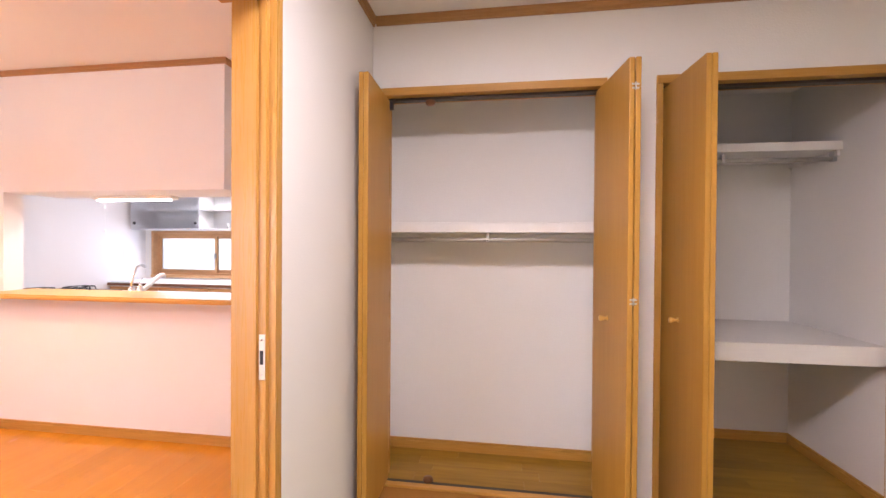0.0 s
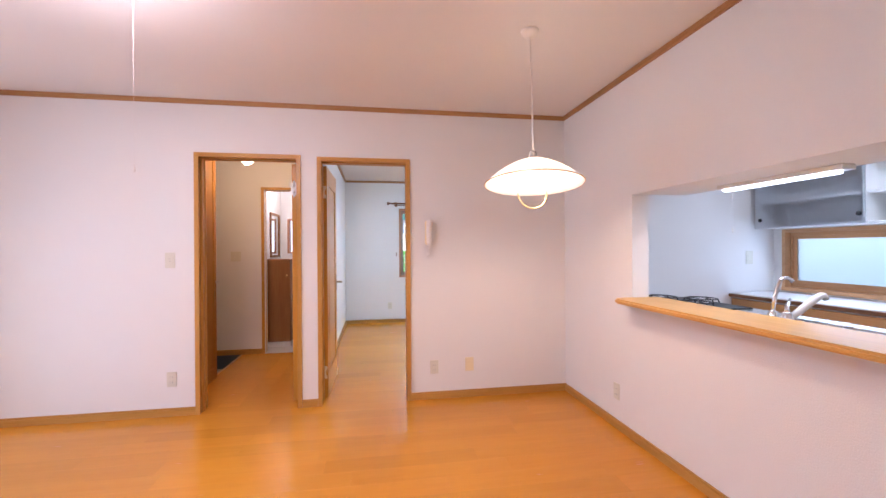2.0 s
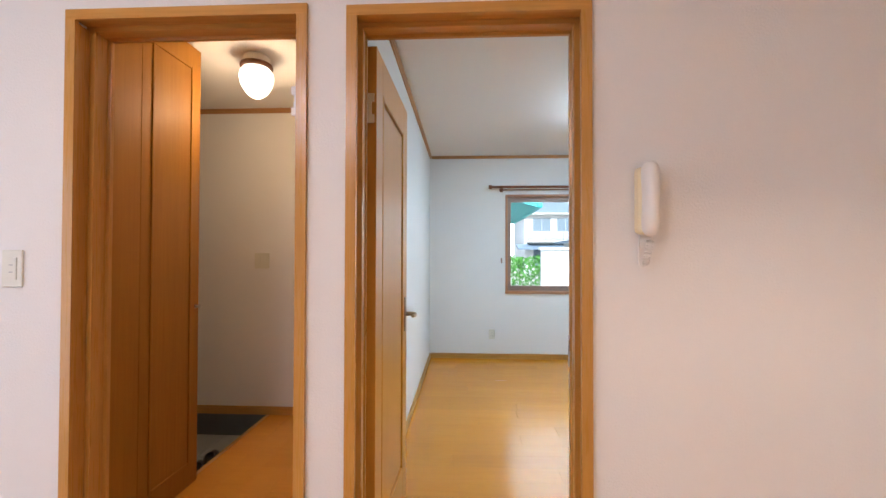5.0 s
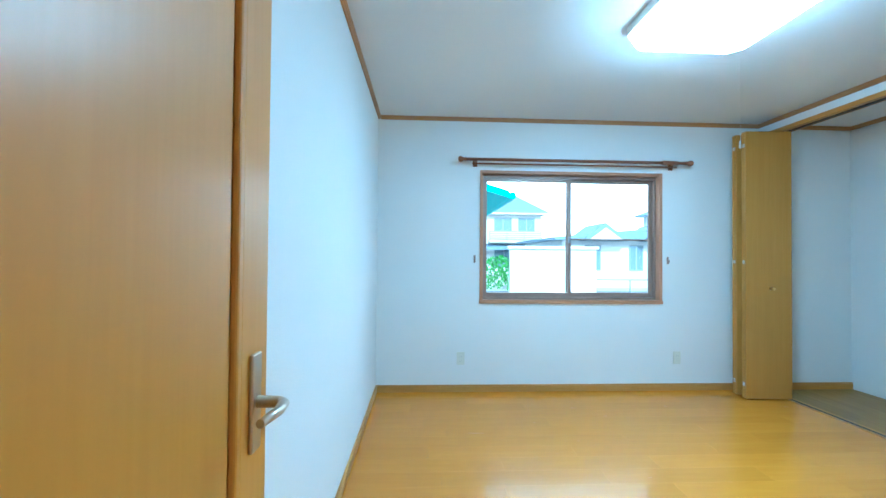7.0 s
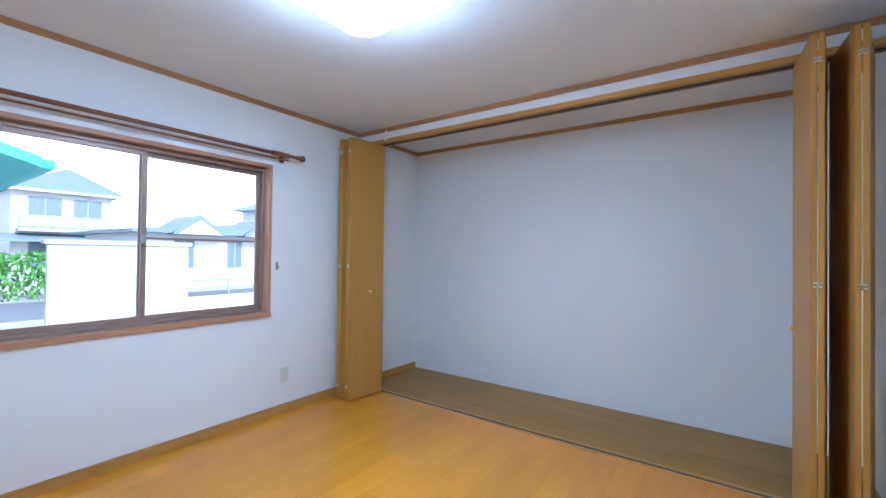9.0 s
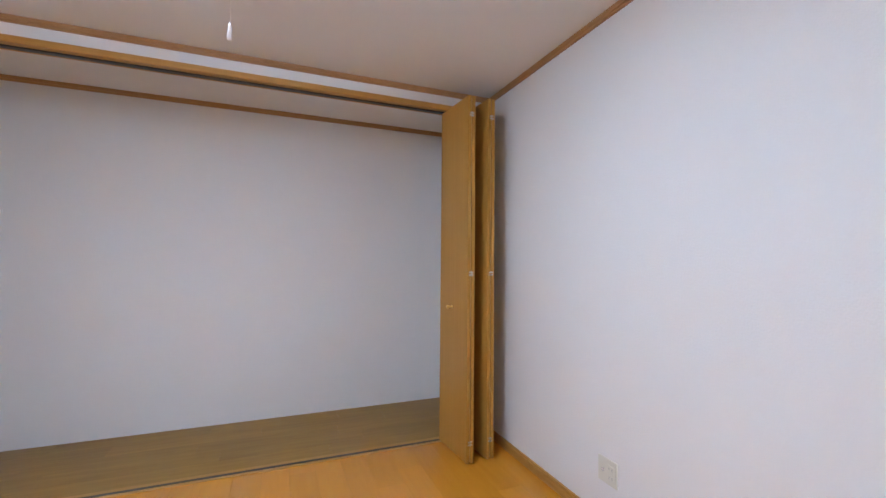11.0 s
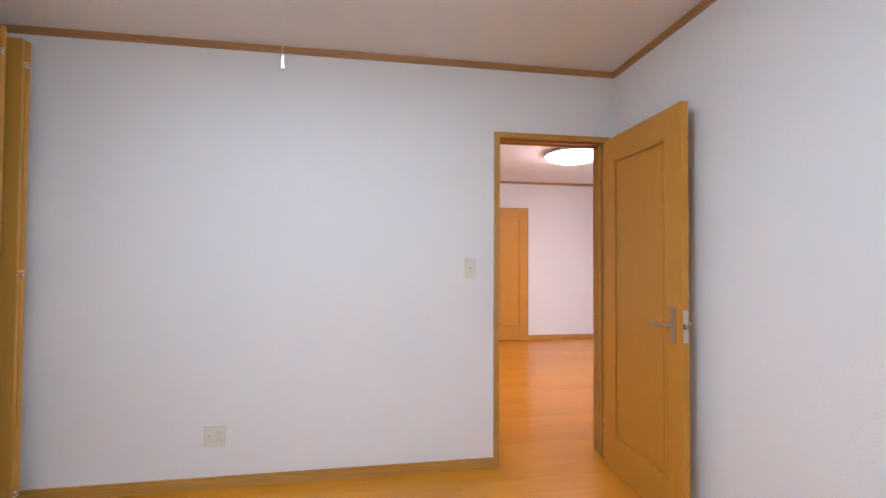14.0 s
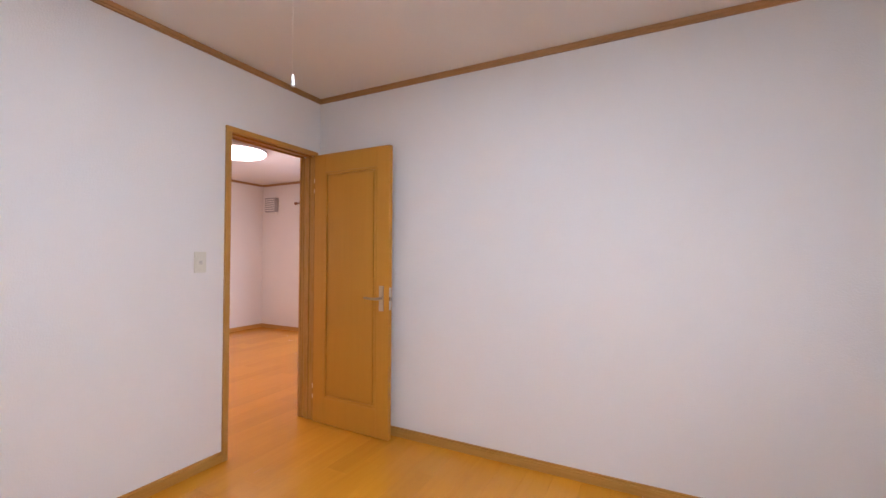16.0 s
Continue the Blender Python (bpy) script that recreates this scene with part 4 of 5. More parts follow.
cl = thing("ceiling_lamp", pose(1.78, -2.85, 2.452), "round white flat ceiling lamp, lit", "ceiling lamp")
part("base", lathe(bmesh.new(), [(0.0, 0.0), (0.30, 0.0), (0.315, -0.012), (0.318, -0.030), (0.0, -0.030)], Matrix(), 48), PLASTIC, cl)
part("rim_band", lathe(bmesh.new(), [(0.316, -0.028), (0.321, -0.030), (0.321, -0.038), (0.314, -0.040)], Matrix(), 48), GREY, cl, "thin grey rim band")
part("diffuser", lathe(bmesh.new(), [(0.312, -0.031), (0.312, -0.045), (0.29, -0.070), (0.22, -0.092), (0.11, -0.104), (0.0, -0.107)], Matrix(), 48), DISC_GLOW, cl, "glowing white diffuser")
pull_cord(cl, -0.16, 0.20, -0.09, -0.85)

bl = thing("ceiling_lamp", pose(-1.975, -0.350, 2.452), "square white ceiling lamp with cut corners, lit", "ceiling lamp")
def octagon(hx, hy, c):
    return [(-hx + c, -hy), (hx - c, -hy), (hx, -hy + c), (hx, hy - c), (hx - c, hy), (-hx + c, hy), (-hx, hy - c), (-hx, -hy + c)]
part("base", prism(bmesh.new(), octagon(0.318, 0.338, 0.07), "z", -0.045, 0.0), PLASTIC, bl)
bm = prism(bmesh.new(), octagon(0.300, 0.321, 0.07), "z", -0.106, -0.0455)
bmesh.ops.bevel(bm, geom=[e for e in bm.edges if all(v.co.z < -0.09 for v in e.verts)], offset=0.018, segments=3, affect="EDGES")
part("diffuser", bm, PANEL_GLOW, bl, "glowing white diffuser")
pull_cord(bl, 0.314, -0.152, -0.100, -0.795)

hl = thing("hall_lamp", pose(-1.05, -2.98, 2.40), "small drop shaped hall ceiling lamp, lit", "ceiling lamp")
part("base", lathe(bmesh.new(), [(0.0, 0.0), (0.064, 0.0), (0.074, -0.014), (0.076, -0.046), (0.0, -0.046)], Matrix(), 28), PLASTIC, hl)
part("ring", lathe(bmesh.new(), [(0.070, -0.0465), (0.088, -0.050), (0.090, -0.068), (0.078, -0.074), (0.0, -0.074)], Matrix(), 32), DARK_WOOD, hl, "brown wooden ring")
part("globe", lathe(bmesh.new(), [(0.074, -0.075), (0.090, -0.098), (0.094, -0.128), (0.084, -0.172), (0.058, -0.214), (0.026, -0.238), (0.0, -0.242)], Matrix(), 28), HALL_GLOW, hl, "glowing white glass globe")

kt = thing("counter_light", pose(1.70, 0.30, 1.628), "slim fluorescent light under the kitchen soffit, lit", "tube light")
part("housing", boxes((-0.31, -0.038, -0.024, 0.34, 0.038, 0.0), bevel=0.006), PLASTIC, kt)
part("diffuser", boxes((-0.285, -0.026, -0.036, 0.30, 0.026, -0.0245), bevel=0.005), TUBE_GLOW, kt, "glowing diffuser")
pull_cord(kt, -0.24, 0.0, -0.03, -0.27)
kc = thing("kitchen_ceiling_lamp", pose(1.80, 1.15, 2.325), "long fluorescent kitchen ceiling lamp, lit", "tube light")
part("housing", boxes((-0.62, -0.09, -0.03, 0.62, 0.09, 0.0), bevel=0.006), PLASTIC, kc)
part("end_cap", boxes((0.48, -0.078, -0.078, 0.60, 0.078, -0.0305), bevel=0.02), PLASTIC, kc)
part("diffuser", boxes((-0.60, -0.075, -0.075, 0.478, 0.075, -0.0305), bevel=0.02), TUBE_GLOW, kc, "glowing diffuser")
tl = thing("tatami_room_lamp", pose(4.45, -2.0, 2.49), "round white ceiling lamp, lit", "ceiling lamp")
part("base", lathe(bmesh.new(), [(0.0, 0.0), (0.27, 0.0), (0.28, -0.02), (0.0, -0.02)], Matrix(), 40), PLASTIC, tl)
part("diffuser", lathe(bmesh.new(), [(0.275, -0.021), (0.26, -0.04), (0.0, -0.044)], Matrix(), 40), DISC_GLOW, tl)

# ---- kitchen ----
ct = thing("bar_counter", Matrix(), "L-shaped light oak bar counter with rounded edges", "counter")
def arc(cx, cy, r, a0, a1, n=8):
    return [(cx + r * math.cos(math.radians(a0 + (a1 - a0) * i / n)), cy + r * math.sin(math.radians(a0 + (a1 - a0) * i / n))) for i in range(n + 1)]
long_board = arc(1.06, -0.08, 0.08, 180, 270) + arc(2.74, -0.06, 0.10, 270, 360) + [(2.84, 0.17), (0.99, 0.17), (0.99, 0.004), (0.98, 0.0)]
end_board = [(2.62, 0.1712), (2.84, 0.1712)] + arc(2.77, 0.66, 0.07, 0, 90) + [(2.62, 0.73)]
for name, outline in (("top", long_board), ("end_board", end_board)):
    bm = prism(bmesh.new(), outline, "z", 0.917, 0.948)
    edges = [e for e in bm.edges if abs(e.verts[0].co.z - e.verts[1].co.z) < 1e-4 and not all(abs(v.co.y - 0.1706) < 0.001 for v in e.verts)]
    bmesh.ops.bevel(bm, geom=edges, offset=0.010, segments=3, affect="EDGES")
    part(name, bm, COUNTER, ct)
sk = thing("sink_cabinet", Matrix(), "white kitchen sink cabinet with steel top behind the counter", "kitchen cabinet")
part("body", boxes((0.285, 0.125, 0.001, 2.655, 0.70, 0.835)), WHITE, sk)
part("worktop", boxes((0.285, 0.125, 0.836, 1.48, 0.72, 0.88), (1.48, 0.125, 0.836, 2.20, 0.24, 0.88), (1.48, 0.62, 0.836, 2.20, 0.72, 0.88), (2.20, 0.125, 0.836, 2.655, 0.72, 0.88), bevel=0.004), STEEL, sk, "brushed steel worktop")
part("sink_bowl", boxes((1.48, 0.24, 0.836, 2.20, 0.62, 0.842)), STEEL, sk)
gs = thing("gas_stove", pose(0.92, 0.43, 0.88) @ Matrix.Diagonal((1, 1, 0.62, 1)), "built-in gas stove with black burner grates", "stove")
part("glass_top", boxes((-0.30, -0.25, 0.001, 0.30, 0.25, 0.018), bevel=0.006), BLACK, gs)
for x, y in ((-0.16, -0.05), (0.16, -0.05), (0.0, 0.14)):
    bm = bmesh.new()
    sweep(bm, [(x + 0.095 * math.cos(a), y + 0.095 * math.sin(a), 0.062) for a in np.linspace(0, 2 * math.pi, 20, endpoint=False)], 0.006, 6, True)
    for k in range(6):
        a = k * math.pi / 3
        sweep(bm, [(x + 0.11 * math.cos(a), y + 0.11 * math.sin(a), 0.019), (x + 0.10 * math.cos(a), y + 0.10 * math.sin(a), 0.066), (x + 0.035 * math.cos(a), y + 0.035 * math.sin(a), 0.068)], 0.005, 6)
    part("grate", bm, BLACK, gs, "black iron grate")
    part("burner", lathe(bmesh.new(), [(0.05, 0.018), (0.05, 0.03), (0.035, 0.045), (0.0, 0.047)], pose(x, y, 0), 20), STEEL, gs)
fc = thing("kitchen_tap", pose(1.86, 0.195, 0.88), "chrome kitchen tap with a slanting white spout", "tap")
part("body", lathe(bmesh.new(), [(0.0, 0.0), (0.030, 0.0), (0.030, 0.012), (0.024, 0.02), (0.024, 0.075), (0.020, 0.092), (0.0, 0.098)], Matrix(), 20), CHROME, fc)
part("spout", sweep(bmesh.new(), [(0, 0, 0.055), (0.006, 0.05, 0.092), (0.012, 0.12, 0.142), (0.014, 0.165, 0.168), (0.014, 0.185, 0.166), (0.014, 0.196, 0.150)], [0.014, 0.016, 0.017, 0.016, 0.015, 0.013], 12), PLASTIC, fc, "white slanting spout")
part("lever", sweep(bmesh.new(), [(0, 0, 0.092), (-0.01, 0.01, 0.118), (-0.03, 0.05, 0.150)], [0.012, 0.009, 0.006], 10), CHROME, fc)
wf = thing("filter_tap", pose(1.79, 0.195, 0.88), "slim chrome gooseneck tap", "tap")
part("base", lathe(bmesh.new(), [(0.0, 0.0), (0.022, 0.0), (0.022, 0.05), (0.020, 0.085), (0.010, 0.092), (0.0, 0.093)], Matrix(), 18), CHROME, wf)
part("neck", sweep(bmesh.new(), [(0, 0, 0.09), (0, 0.012, 0.16), (0, 0.030, 0.205)] + [(0, 0.075 - 0.040 * math.cos(a), 0.212 + 0.034 * math.sin(a)) for a in np.linspace(0.1, 2.7, 10)], 0.009, 10), CHROME, wf)

lc = thing("window_cabinet", Matrix(), "low cabinet with orange wood drawers under the kitchen window", "kitchen cabinet")
part("body", boxes((0.285, 1.44, 0.001, 2.035, 1.875, 0.834)), WHITE, lc)
part("worktop", boxes((0.285, 1.408, 0.835, 2.043, 1.875, 0.875), bevel=0.004), WHITE, lc, "white worktop with dark edge")
part("edge_strip", boxes((0.285, 1.403, 0.839, 2.043, 1.408, 0.865)), DARK_WOOD, lc)
for k in range(3):
    x0 = 0.30 + k * 0.575
    for z0, z1 in ((0.59, 0.825), (0.10, 0.575)):
        dr = part("drawer", boxes((x0, 1.418, z0, x0 + 0.567, 1.4395, z1), bevel=0.003), DRAWER, lc)
        part("handle", sweep(bmesh.new(), [(x0 + 0.21, 1.418, z1 - 0.06), (x0 + 0.215, 1.395, z1 - 0.06), (x0 + 0.34, 1.395, z1 - 0.06), (x0 + 0.345, 1.418, z1 - 0.06)], 0.005, 8), STEEL, dr, "slim steel handle")
uc = thing("wall_cabinet", Matrix(), "white kitchen wall cabinet with smoked glass sliding doors", "wall cabinet")
part("side_panel", boxes((0.345, 1.625, 1.432, 0.365, 1.878, 2.322)), WHITE, uc)
part("side_panel", boxes((1.967, 1.60, 1.428, 1.995, 1.878, 2.322), bevel=0.002), WHITE, uc)
part("back_panel", boxes((0.365, 1.862, 1.448, 1.967, 1.878, 2.322)), WHITE, uc)
part("bottom", boxes((0.365, 1.628, 1.432, 1.967, 1.878, 1.446), bevel=0.002), WHITE, uc)
part("shelf", boxes((0.365, 1.65, 1.64, 1.967, 1.862, 1.658)), SHELF, uc)
part("divider", boxes((1.15, 1.63, 1.448, 1.168, 1.862, 2.322)), WHITE, uc)
part("top_panel", boxes((0.345, 1.60, 1.915, 1.967, 1.63, 2.322)), WHITE, uc)
for k, (x0, x1, y) in enumerate(((0.37, 1.18, 1.612), (1.14, 1.965, 1.620))):
    d = part("glass_door", boxes((x0 - 0.02 * (1 - k), y, 1.430, x1, y + 0.005, 1.91)), HAZE if k else SMOKE, uc, "clear glass sliding door" if k else "smoked glass sliding door")
    d.visible_shadow = False
    for x in ((x1 - 0.04,) if k else (x0 + 0.03, x1 - 0.04)):
        part("knob", lathe(bmesh.new(), [(0.0, 0.012), (0.014, 0.010), (0.016, 0.0), (0.0, 0.0)], pose(x, y, 1.503, 90), 16), BLACK, d, "dark round knob")
for x in (1.46, 1.51):
    cup = lathe(bmesh.new(), [(0.0, 0.0), (0.016, 0.0), (0.018, 0.06), (0.016, 0.06), (0.014, 0.005), (0.0, 0.004)], pose(x, 1.70, 1.449), 14)
    tagged(part("white_cup", cup, CERAMIC), "small white cup standing in the wall cabinet", "cup", "cups in the wall cabinet")
vt = thing("wall_vent", pose(2.145, 1.88, 1.078, 90) @ Matrix.Scale(0.85, 4), "round chrome wall vent", "vent")
part("ring", lathe(bmesh.new(), [(0.068, 0.0), (0.070, 0.008), (0.060, 0.016), (0.052, 0.012), (0.052, 0.0)], Matrix(), 32), CHROME, vt)
part("cap", lathe(bmesh.new(), [(0.052, 0.004), (0.045, 0.014), (0.0, 0.018)], Matrix(), 32), STEEL, vt)

# ---- living room, far side ----
un = thing("ventilation_unit", pose(3.36, -4.70, 2.09), "square grey wall ventilation unit near the ceiling", "vent")
part("body", boxes((-0.13, 0.001, -0.12, 0.13, 0.07, 0.12), bevel=0.008), GREY, un)
for k in range(6):
    part("slat", boxes((-0.11, 0.07, -0.10 + k * 0.036, 0.11, 0.078, -0.083 + k * 0.036)), PLASTIC, un)
part("pipe_cover", boxes((-0.10, 0.001, -0.165, 0.02, 0.04, -0.122), bevel=0.004), PLASTIC, un)

# ---- hall, entrance and toilet ----
cb = thing("shoe_cabinet", Matrix(), "tall dark orange wooden shoe cabinet with two panelled doors", "cabinet")
part("body", boxes((-0.955, -3.62, 0.004, -0.16, -3.275, 2.385), bevel=0.002), CABINET_WOOD, cb)
fr = part("door", boxes((-0.957, -3.274, 0.006, -0.535, -3.252, 2.383), bevel=0.002), CABINET_WOOD, cb)
for r in ((-0.890, 0.12, -0.874, 2.27), (-0.612, 0.12, -0.596, 2.27), (-0.874, 0.12, -0.612, 0.136), (-0.874, 2.254, -0.612, 2.27)):
    part("molding", boxes((r[0], -3.254, r[1], r[2], -3.246, r[3]), bevel=0.003), CABINET_WOOD, fr)
part("knob", lathe(bmesh.new(), [(0.0, 0.0), (0.010, 0.0), (0.007, 0.012), (0.012, 0.024), (0.0, 0.032)], pose(-0.930, -3.252, 0.965, -90), 14), STEEL, fr)
part("filler_panel", boxes((-0.5345, -3.274, 0.006, -0.160, -3.252, 2.383), bevel=0.001), CABINET_WOOD, cb)
part("plinth", boxes((-0.93, -3.60, -0.164, -0.16, -3.34, 0.004)), DARK_WOOD, cb)
edge = structure("step_edge", boxes((-1.895, -3.312, -0.06, -0.13, -3.285, 0.002), bevel=0.003), TRIM_X, "wooden step edge at the entrance", "step")
structure("step_riser", boxes((-1.898, -3.304, -0.165, -0.13, -3.3005, -0.061)), SLATE, "dark riser below the step edge", "step")
structure("stone_skirting", boxes((-1.899, -4.6, -0.164, -1.886, -3.315, 0.0)), SLATE, "dark stone skirting in the entrance", "skirting")
for i in range(5):
    for j in range(4):
        x0, y0 = -1.88 + i * 0.352, -4.58 + j * 0.318
        tile = part("tile", boxes((x0 + 0.002, y0 + 0.002, -0.166, x0 + 0.348, y0 + 0.314, -0.158), bevel=0.002), TILE, floor_genkan)
for x, rot in ((-1.44, 200), (-1.30, 206)):
    so = thing("shoe", pose(x, -3.47, -0.158, 0, 0, rot), "black leather shoe standing on the entrance tiles", "shoe", "pair of shoes")
    bm = lathe(bmesh.new(), [(0.0, 0.0), (0.05, 0.0), (0.052, 0.012), (0.0, 0.012)], Matrix(), 20)
    bm.transform(Matrix.Diagonal((2.6, 0.9, 1, 1)))
    part("sole", bm, BLACK, so)
    bm = bmesh.new()
    bmesh.ops.create_uvsphere(bm, u_segments=20, v_segments=12, radius=1)
    bm.transform(Matrix.Translation((0.03, 0, 0.012)) @ Matrix.Diagonal((0.10, 0.043, 0.055, 1)))
    bmesh.ops.delete(bm, geom=[v for v in bm.verts if v.co.z < 0.011], context="VERTS")
    part("toe", bm, SHOE, so)
    bm = bmesh.new()
    bmesh.ops.create_uvsphere(bm, u_segments=20, v_segments=12, radius=1)
    bm.transform(Matrix.Translation((-0.055, 0, 0.03)) @ Matrix.Diagonal((0.068, 0.040, 0.075, 1)))
    bmesh.ops.delete(bm, geom=[v for v in bm.verts if v.co.z > 0.085 or v.co.z < 0.011], context="VERTS")
    part("heel_collar", bm, SHOE, so)

tc = thing("toilet_cabinet", pose(-2.36, -2.95, 0.004), "low brown wooden cabinet inside the toilet", "cabinet")
part("body", boxes((-0.16, -0.155, 0.07, 0.16, 0.165, 1.15), bevel=0.003), REDWOOD, tc)
part("door", boxes((0.16, -0.150, 0.08, 0.178, 0.160, 1.14), bevel=0.003), REDWOOD, tc)
part("plinth", boxes((-0.15, -0.15, 0.0, 0.15, 0.16, 0.07)), PLASTIC, tc, "pale plinth")
part("knob", lathe(bmesh.new(), [(0.0, 0.0), (0.010, 0.0), (0.007, 0.010), (0.012, 0.02), (0.0, 0.026)], pose(0.178, 0.125, 0.94, 0, 90), 12), BRASS, tc)
to = thing("toilet", pose(-2.95, -2.62, 0.004), "white ceramic toilet with closed seat", "toilet")
bm = lathe(bmesh.new(), [(0.0, 0.0), (0.11, 0.0), (0.10, 0.10), (0.15, 0.30), (0.185, 0.38), (0.0, 0.38)], Matrix(), 28)
bm.transform(Matrix.Diagonal((1.25, 0.95, 1, 1)))
part("bowl", bm, CERAMIC, to)
bm = lathe(bmesh.new(), [(0.0, 0.382), (0.19, 0.382), (0.195, 0.40), (0.17, 0.418), (0.0, 0.422)], Matrix(), 28)
bm.transform(Matrix.Diagonal((1.25, 0.95, 1, 1)))
part("seat", bm, PLASTIC, to)
part("tank", boxes((-0.40, -0.19, 0.38, -0.22, 0.19, 0.78), bevel=0.02), CERAMIC, to)
mi = thing("wall_mirror", pose(-2.93, -3.15, 1.17), "tall wood framed mirror on the toilet wall", "mirror")
part("glass", boxes((-0.24, 0.004, 0.03, 0.24, 0.010, 0.61)), MIRROR, mi)
for r in ((-0.27, 0, -0.24, 0.64), (0.24, 0, 0.27, 0.64), (-0.24, 0, 0.24, 0.03), (-0.24, 0.61, 0.24, 0.64)):
    part("frame", boxes((r[0], 0.001, r[1], r[2], 0.024, r[3]), bevel=0.002), REDWOOD, mi)

# ---- outside ----
structure("backdrop", boxes((-150, -400, -5, -149, 400, 160)), glow("hazy_white_sky", (0.97, 0.99, 1.0), 0.9), "plain hazy white sky far beyond the houses", "backdrop")
structure("ground", boxes((-900, -900, -0.75, 900, 900, -0.45)), GROUND, "pale gravel and earth ground", "ground")
structure("road", boxes((-19.5, -60, -0.449, -14.8, 60, -0.44)), ROAD, "grey asphalt road", "road")


def house(name, x, y, w, d, h, wall_mat, roof_mat, label, rows, yaw=0, rise=1.6):
    """A house whose front faces +x: w along y, d deep, h to the eaves; rows of windows (y, z, width, height)."""
    ob = thing(name, pose(x, y, -0.45, 0, 0, yaw), label, "house")
    part("walls", boxes((-d, -w / 2, 0, 0, w / 2, h)), wall_mat, ob)
    e = 0.55
    part("roof", prism(bmesh.new(), [(-w / 2 - e, h - 0.05), (w / 2 + e, h - 0.05), (w / 2 + e, h + 0.10), (0, h + rise), (-w / 2 - e, h + 0.10)], "x", -d - e, e), roof_mat, ob)
    for wy, wz, ww, wh in rows:
        win = part("window", boxes((0.0, wy - ww / 2, wz, 0.05, wy + ww / 2, wz + wh), bevel=0.01), ALU, ob)
        part("pane", boxes((0.05, wy - ww / 2 + 0.06, wz + 0.06, 0.056, wy - 0.03, wz + wh - 0.06)), SKYGLASS, win)
        part("pane", boxes((0.05, wy + 0.03, wz + 0.06, 0.056, wy + ww / 2 - 0.06, wz + wh - 0.06)), SKYGLASS, win)
    return ob


ha = house("house", -38, 6.6, 5.2, 8, 5.6, STUCCO, ROOF, "two-storey pale stucco house across the road", [(-1.0, 3.9, 1.7, 1.3), (1.2, 3.9, 1.6, 1.3), (-0.9, 0.6, 1.8, 1.9), (1.3, 0.9, 1.2, 1.2)])
part("balcony_floor", boxes((0.001, -2.4, 2.88, 1.0, 2.4, 3.05), bevel=0.02), CREAM, ha)
for k in range(5):
    part("balcony_rail", boxes((0.94, -2.4, 3.14 + k * 0.17, 1.0, 2.4, 3.24 + k * 0.17), bevel=0.01), ALU, ha)
for y in (-2.36, -0.8, 0.8, 2.36):
    part("balcony_post", boxes((0.90, y - 0.04, 3.05, 0.94, y + 0.04, 3.95)), ALU, ha)
part("porch_roof", prism(bmesh.new(), [(0.001, 2.55), (1.5, 2.2), (1.5, 2.3), (0.001, 2.75)], "y", -3.4, 2.6), ROOF, ha)
part("fascia", boxes((0.0, -3.15, 5.48, 0.60, 3.15, 5.62), bevel=0.01), CREAM, ha)
house("house", -46, -0.5, 6.0, 8, 5.2, CREAM, ROOF, "pale two-storey house behind the hedge", [(-1.3, 3.5, 1.7, 1.3), (1.4, 3.5, 1.7, 1.3), (0, 0.7, 2.0, 1.8)])
hb = house("house", -22, 9.4, 7.4, 8, 2.6, STUCCO, ROOF, "low white house with small gables and shuttered windows", [(-2.0, 0.9, 0.9, 1.4), (0.4, 0.9, 0.8, 1.4), (2.4, 0.9, 0.9, 1.4)], 0, 0.5)
for y in (-1.6, 1.7):
    gb = part("gable", prism(bmesh.new(), [(y - 1.15, 2.5), (y + 1.15, 2.5), (y + 1.15, 2.6), (y, 3.45), (y - 1.15, 2.6)], "x", -2.0, 0.75), ROOF, hb)
    part("gable_wall", prism(bmesh.new(), [(y - 0.95, 2.52), (y + 0.95, 2.52), (y, 3.2)], "x", 0.752, 0.78), STUCCO, gb)
fn = thing("low_fence", pose(-12.2, 6.6, -0.45), "pale low block fence with a metal rail", "fence")
part("base", boxes((-0.10, -3.2, 0, 0.0, 3.2, 0.55)), CREAM, fn)
part("rail", boxes((-0.07, -3.2, 0.95, -0.03, 3.2, 1.0), bevel=0.01), ALU, fn)
for k in range(7):
    part("post", boxes((-0.07, -3.2 + k * 1.06, 0.55, -0.03, -3.16 + k * 1.06, 0.95)), ALU, fn)
house("house", -33, 26, 8, 8, 5.6, STUCCO, ROOF, "pale two-storey house further along the road", [(-1.6, 3.6, 1.7, 1.3), (1.6, 3.6, 1.7, 1.3), (-1.6, 0.8, 1.7, 1.6), (1.6, 0.8, 1.7, 1.6)], 18)
house("house", -36, -9, 8, 8, 5.4, CREAM, ROOF, "cream two-storey house beside the road", [(-1.6, 3.5, 1.7, 1.3), (1.6, 3.5, 1.7, 1.3), (0, 0.7, 2.2, 1.8)])
nb = thing("neighbour_shed", pose(-7.2, -3.6, -0.45), "pale shed with teal metal roof beside the window", "shed")
part("walls", boxes((-4.0, -2.6, 0, -0.4, 2.2, 2.6)), STUCCO, nb)
part("roof", prism(bmesh.new(), [(-3.0, 4.55), (3.32, 2.68), (3.32, 2.80), (-3.0, 4.67)], "x", -4.4, 0.0), TEAL, nb, "teal metal roof")
part("gutter", boxes((-4.4, 3.32, 2.66, 0.0, 3.44, 2.78), bevel=0.03), TEAL, nb)
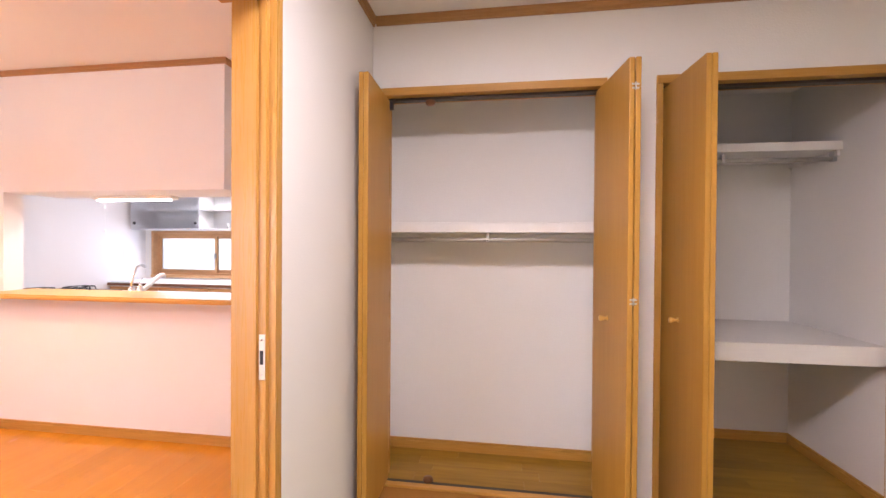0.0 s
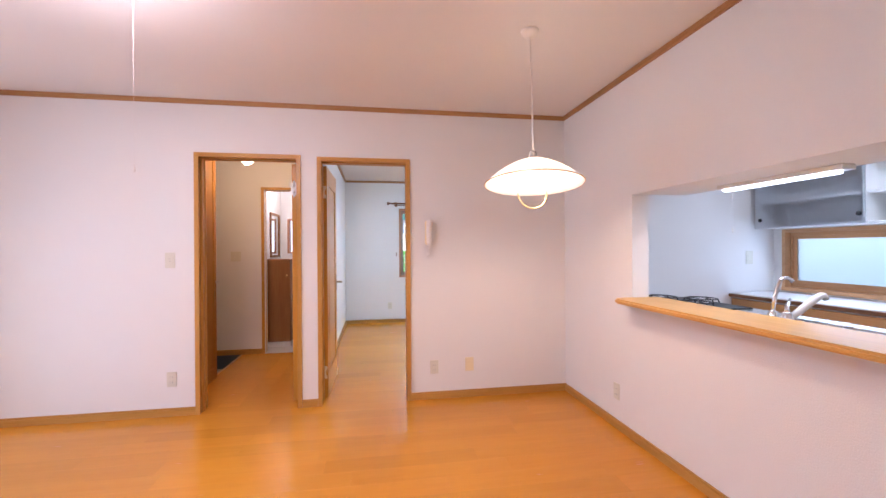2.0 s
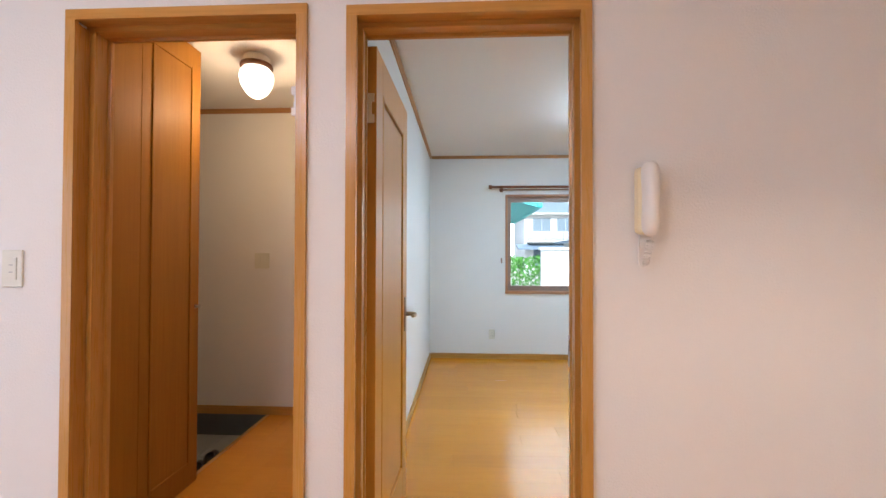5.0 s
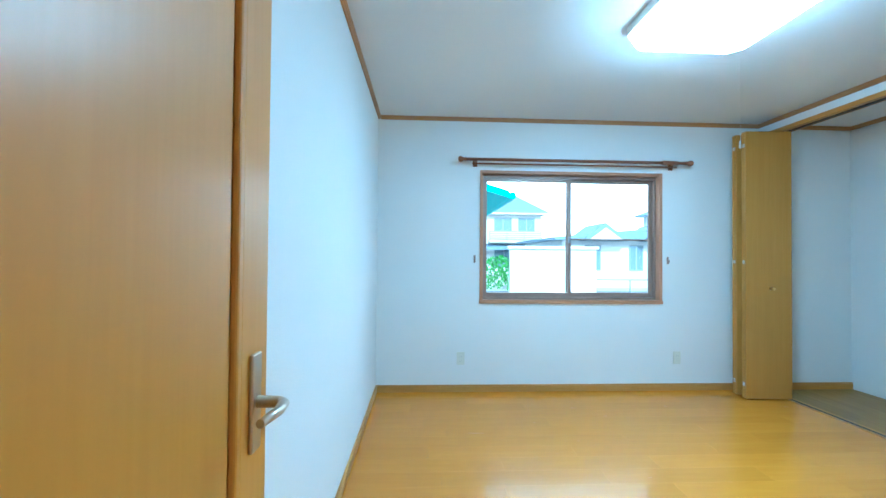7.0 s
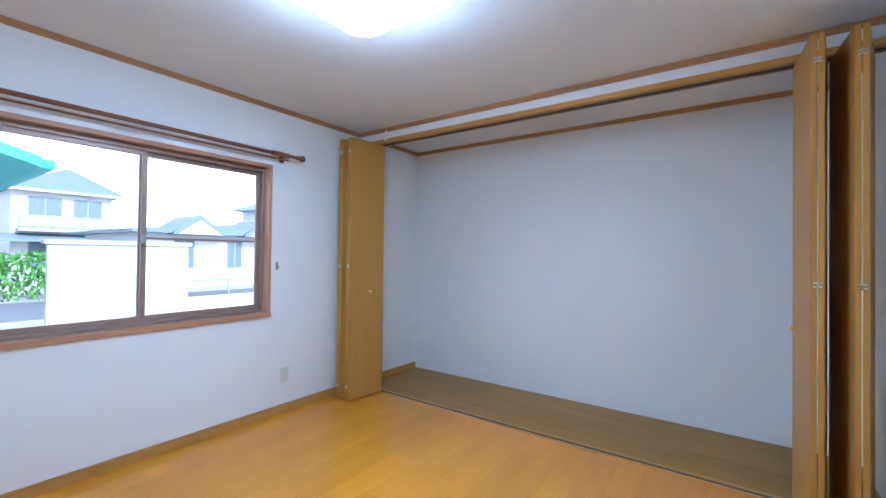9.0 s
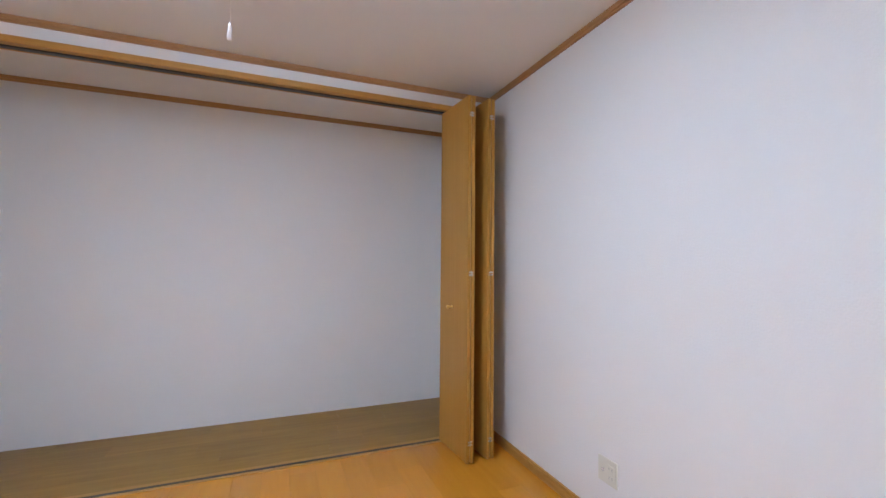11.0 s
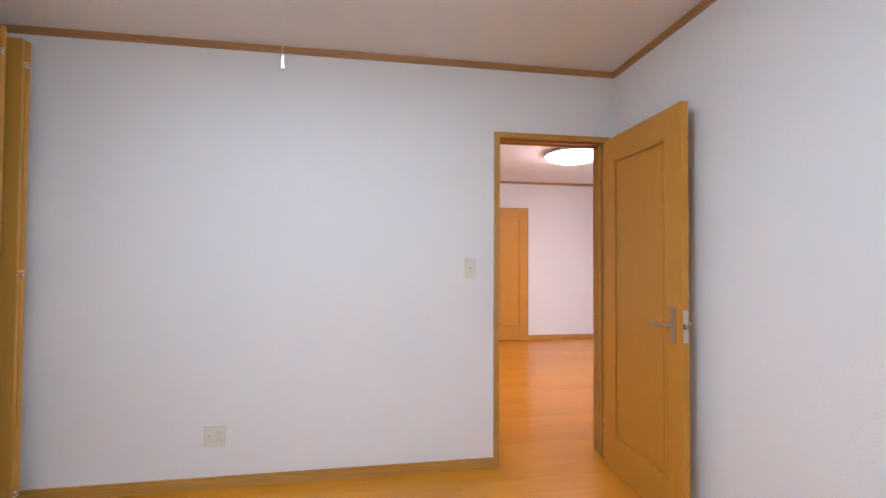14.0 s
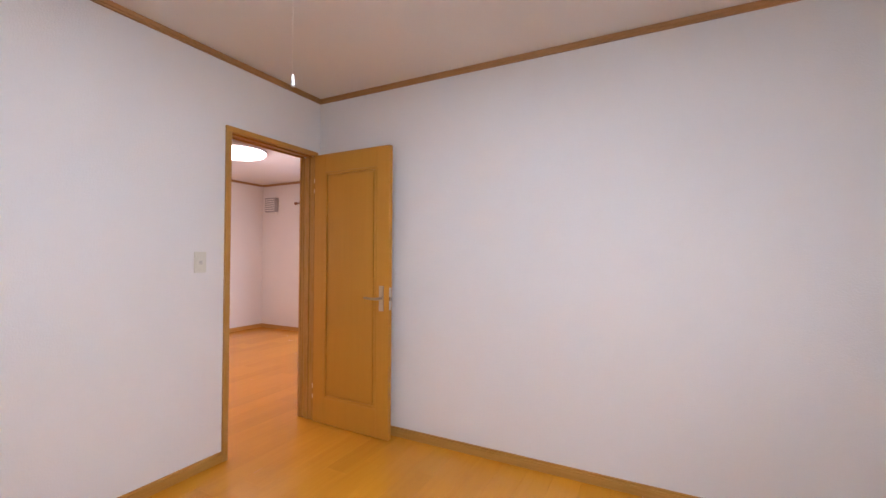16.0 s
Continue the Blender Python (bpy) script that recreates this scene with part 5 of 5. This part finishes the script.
gw = thing("garden_wall", pose(-9.6, 4.6, -0.45), "white rendered garden wall with coping", "wall")
part("wall_body", boxes((-0.12, -4.35, 0, 0.0, -2.3, 1.83)), STUCCO, gw)
part("coping", boxes((-0.17, -4.40, 1.83, 0.05, -2.25, 1.90), bevel=0.01), CREAM, gw)
hd = bmesh.new()
for i in range(5200):
    c = Vector((-20.6 + random.gauss(0, 0.32), random.uniform(-6.0, 3.4), -0.40 + 1.55 * random.random() ** 0.75))
    c.z += 0.12 * noise.noise(c * 1.7)
    r = Euler((random.uniform(0, 6.3), random.uniform(0, 6.3), random.uniform(0, 6.3))).to_matrix()
    q = [c + r @ Vector(p) * random.uniform(0.07, 0.12) for p in ((-1, 0, 0), (0, -0.5, 0.1), (1, 0, 0), (0, 0.5, 0.1))]
    hd.faces.new([hd.verts.new(p) for p in q])
tagged(part("hedge", hd, LEAF), "clipped bright green hedge along the road", "hedge", "", "stuff")


# ---- floor pieces, last ----
plank_meshes = {}


def planks(floor, x0, y0, x1, y1, axis, wide, length, material, z=0.0, seed=1):
    rng = random.Random(seed)
    a0, a1, b0, b1 = (x0, x1, y0, y1) if axis == "y" else (y0, y1, x0, x1)
    n = max(1, round((a1 - a0) / wide))
    wide = (a1 - a0) / n
    for i in range(n):
        b = b0 - rng.uniform(0, length)
        while b < b1 - 1e-4:
            e = min(b + length, b1)
            s = max(b, b0)
            size = round(e - s, 3)
            if size > 0.02:
                key = (axis, round(wide, 4), size, material.name)
                if key not in plank_meshes:
                    bm = bmesh.new()
                    w, l = wide - 0.0007, size - 0.0007
                    box(bm, *((-w / 2, -l / 2, -0.008, w / 2, l / 2, 0.0) if axis == "y" else (-l / 2, -w / 2, -0.008, l / 2, w / 2, 0.0)))
                    me = bpy.data.meshes.new("plank")
                    bm.to_mesh(me)
                    bm.free()
                    me.materials.append(material)
                    plank_meshes[key] = me
                ob = new("plank", plank_meshes[key])
                ob.parent = floor
                c, m_ = a0 + (i + 0.5) * wide, (s + e) / 2
                ob.location = (c, m_, z) if axis == "y" else (m_, c, z)
            b += length
    return floor


planks(floor_living, 0.0, -4.70, 3.62, 0.0, "y", 0.152, 0.91, PLANK_Y, 0, 3)
planks(floor_living, -0.125, -2.12, 0.0, -1.42, "y", 0.152, 0.91, PLANK_Y, 0, 4)
planks(floor_living, -0.125, -3.04, 0.0, -2.315, "y", 0.152, 0.91, PLANK_Y, 0, 4)
planks(floor_living, 0.28, 0.70, 3.62, 1.88, "y", 0.152, 0.91, PLANK_Y, 0, 5)
planks(floor_living, 2.775, 0.0, 3.62, 0.70, "y", 0.152, 0.91, PLANK_Y, 0, 6)
planks(floor_bedroom, -3.74, -2.185, -0.125, 1.352, "y", 0.152, 0.91, PLANK_Y, 0, 7)
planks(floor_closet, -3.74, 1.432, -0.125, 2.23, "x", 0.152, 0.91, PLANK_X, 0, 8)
planks(floor_hall, -1.90, -3.285, -0.125, -2.305, "x", 0.152, 0.91, PLANK_Y, 0, 9)
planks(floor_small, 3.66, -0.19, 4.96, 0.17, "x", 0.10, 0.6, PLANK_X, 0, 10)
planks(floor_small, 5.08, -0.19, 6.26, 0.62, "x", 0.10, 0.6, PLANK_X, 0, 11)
structure("threshold", boxes((3.60, -2.15, -0.01, 3.752, -1.30, 0.0005), bevel=0.0), TRIM_Y, "wooden threshold of the sliding door", "threshold")
for i, (x0, y0, x1, y1) in enumerate(((3.77, -2.18, 5.58, -1.27), (5.58, -2.18, 6.62, -0.37), (3.77, -1.27, 5.58, -0.37), (3.77, -3.09, 5.58, -2.18), (5.58, -4.0, 6.62, -2.18), (3.77, -4.0, 5.58, -3.09))):
    mat = part("tatami_mat", boxes((x0 + 0.001, y0 + 0.001, -0.012, x1 - 0.001, y1 - 0.001, 0.0), bevel=0.002), TATAMI, floor_tatami)
    if x1 - x0 > y1 - y0:
        strips = ((x0 + 0.002, y0 + 0.002, x1 - 0.002, y0 + 0.028), (x0 + 0.002, y1 - 0.028, x1 - 0.002, y1 - 0.002))
    else:
        strips = ((x0 + 0.002, y0 + 0.002, x0 + 0.028, y1 - 0.002), (x1 - 0.028, y0 + 0.002, x1 - 0.002, y1 - 0.002))
    for r in strips:
        part("border", boxes((r[0], r[1], -0.005, r[2], r[3], 0.0015)), CLOTH, mat, "dark cloth border")
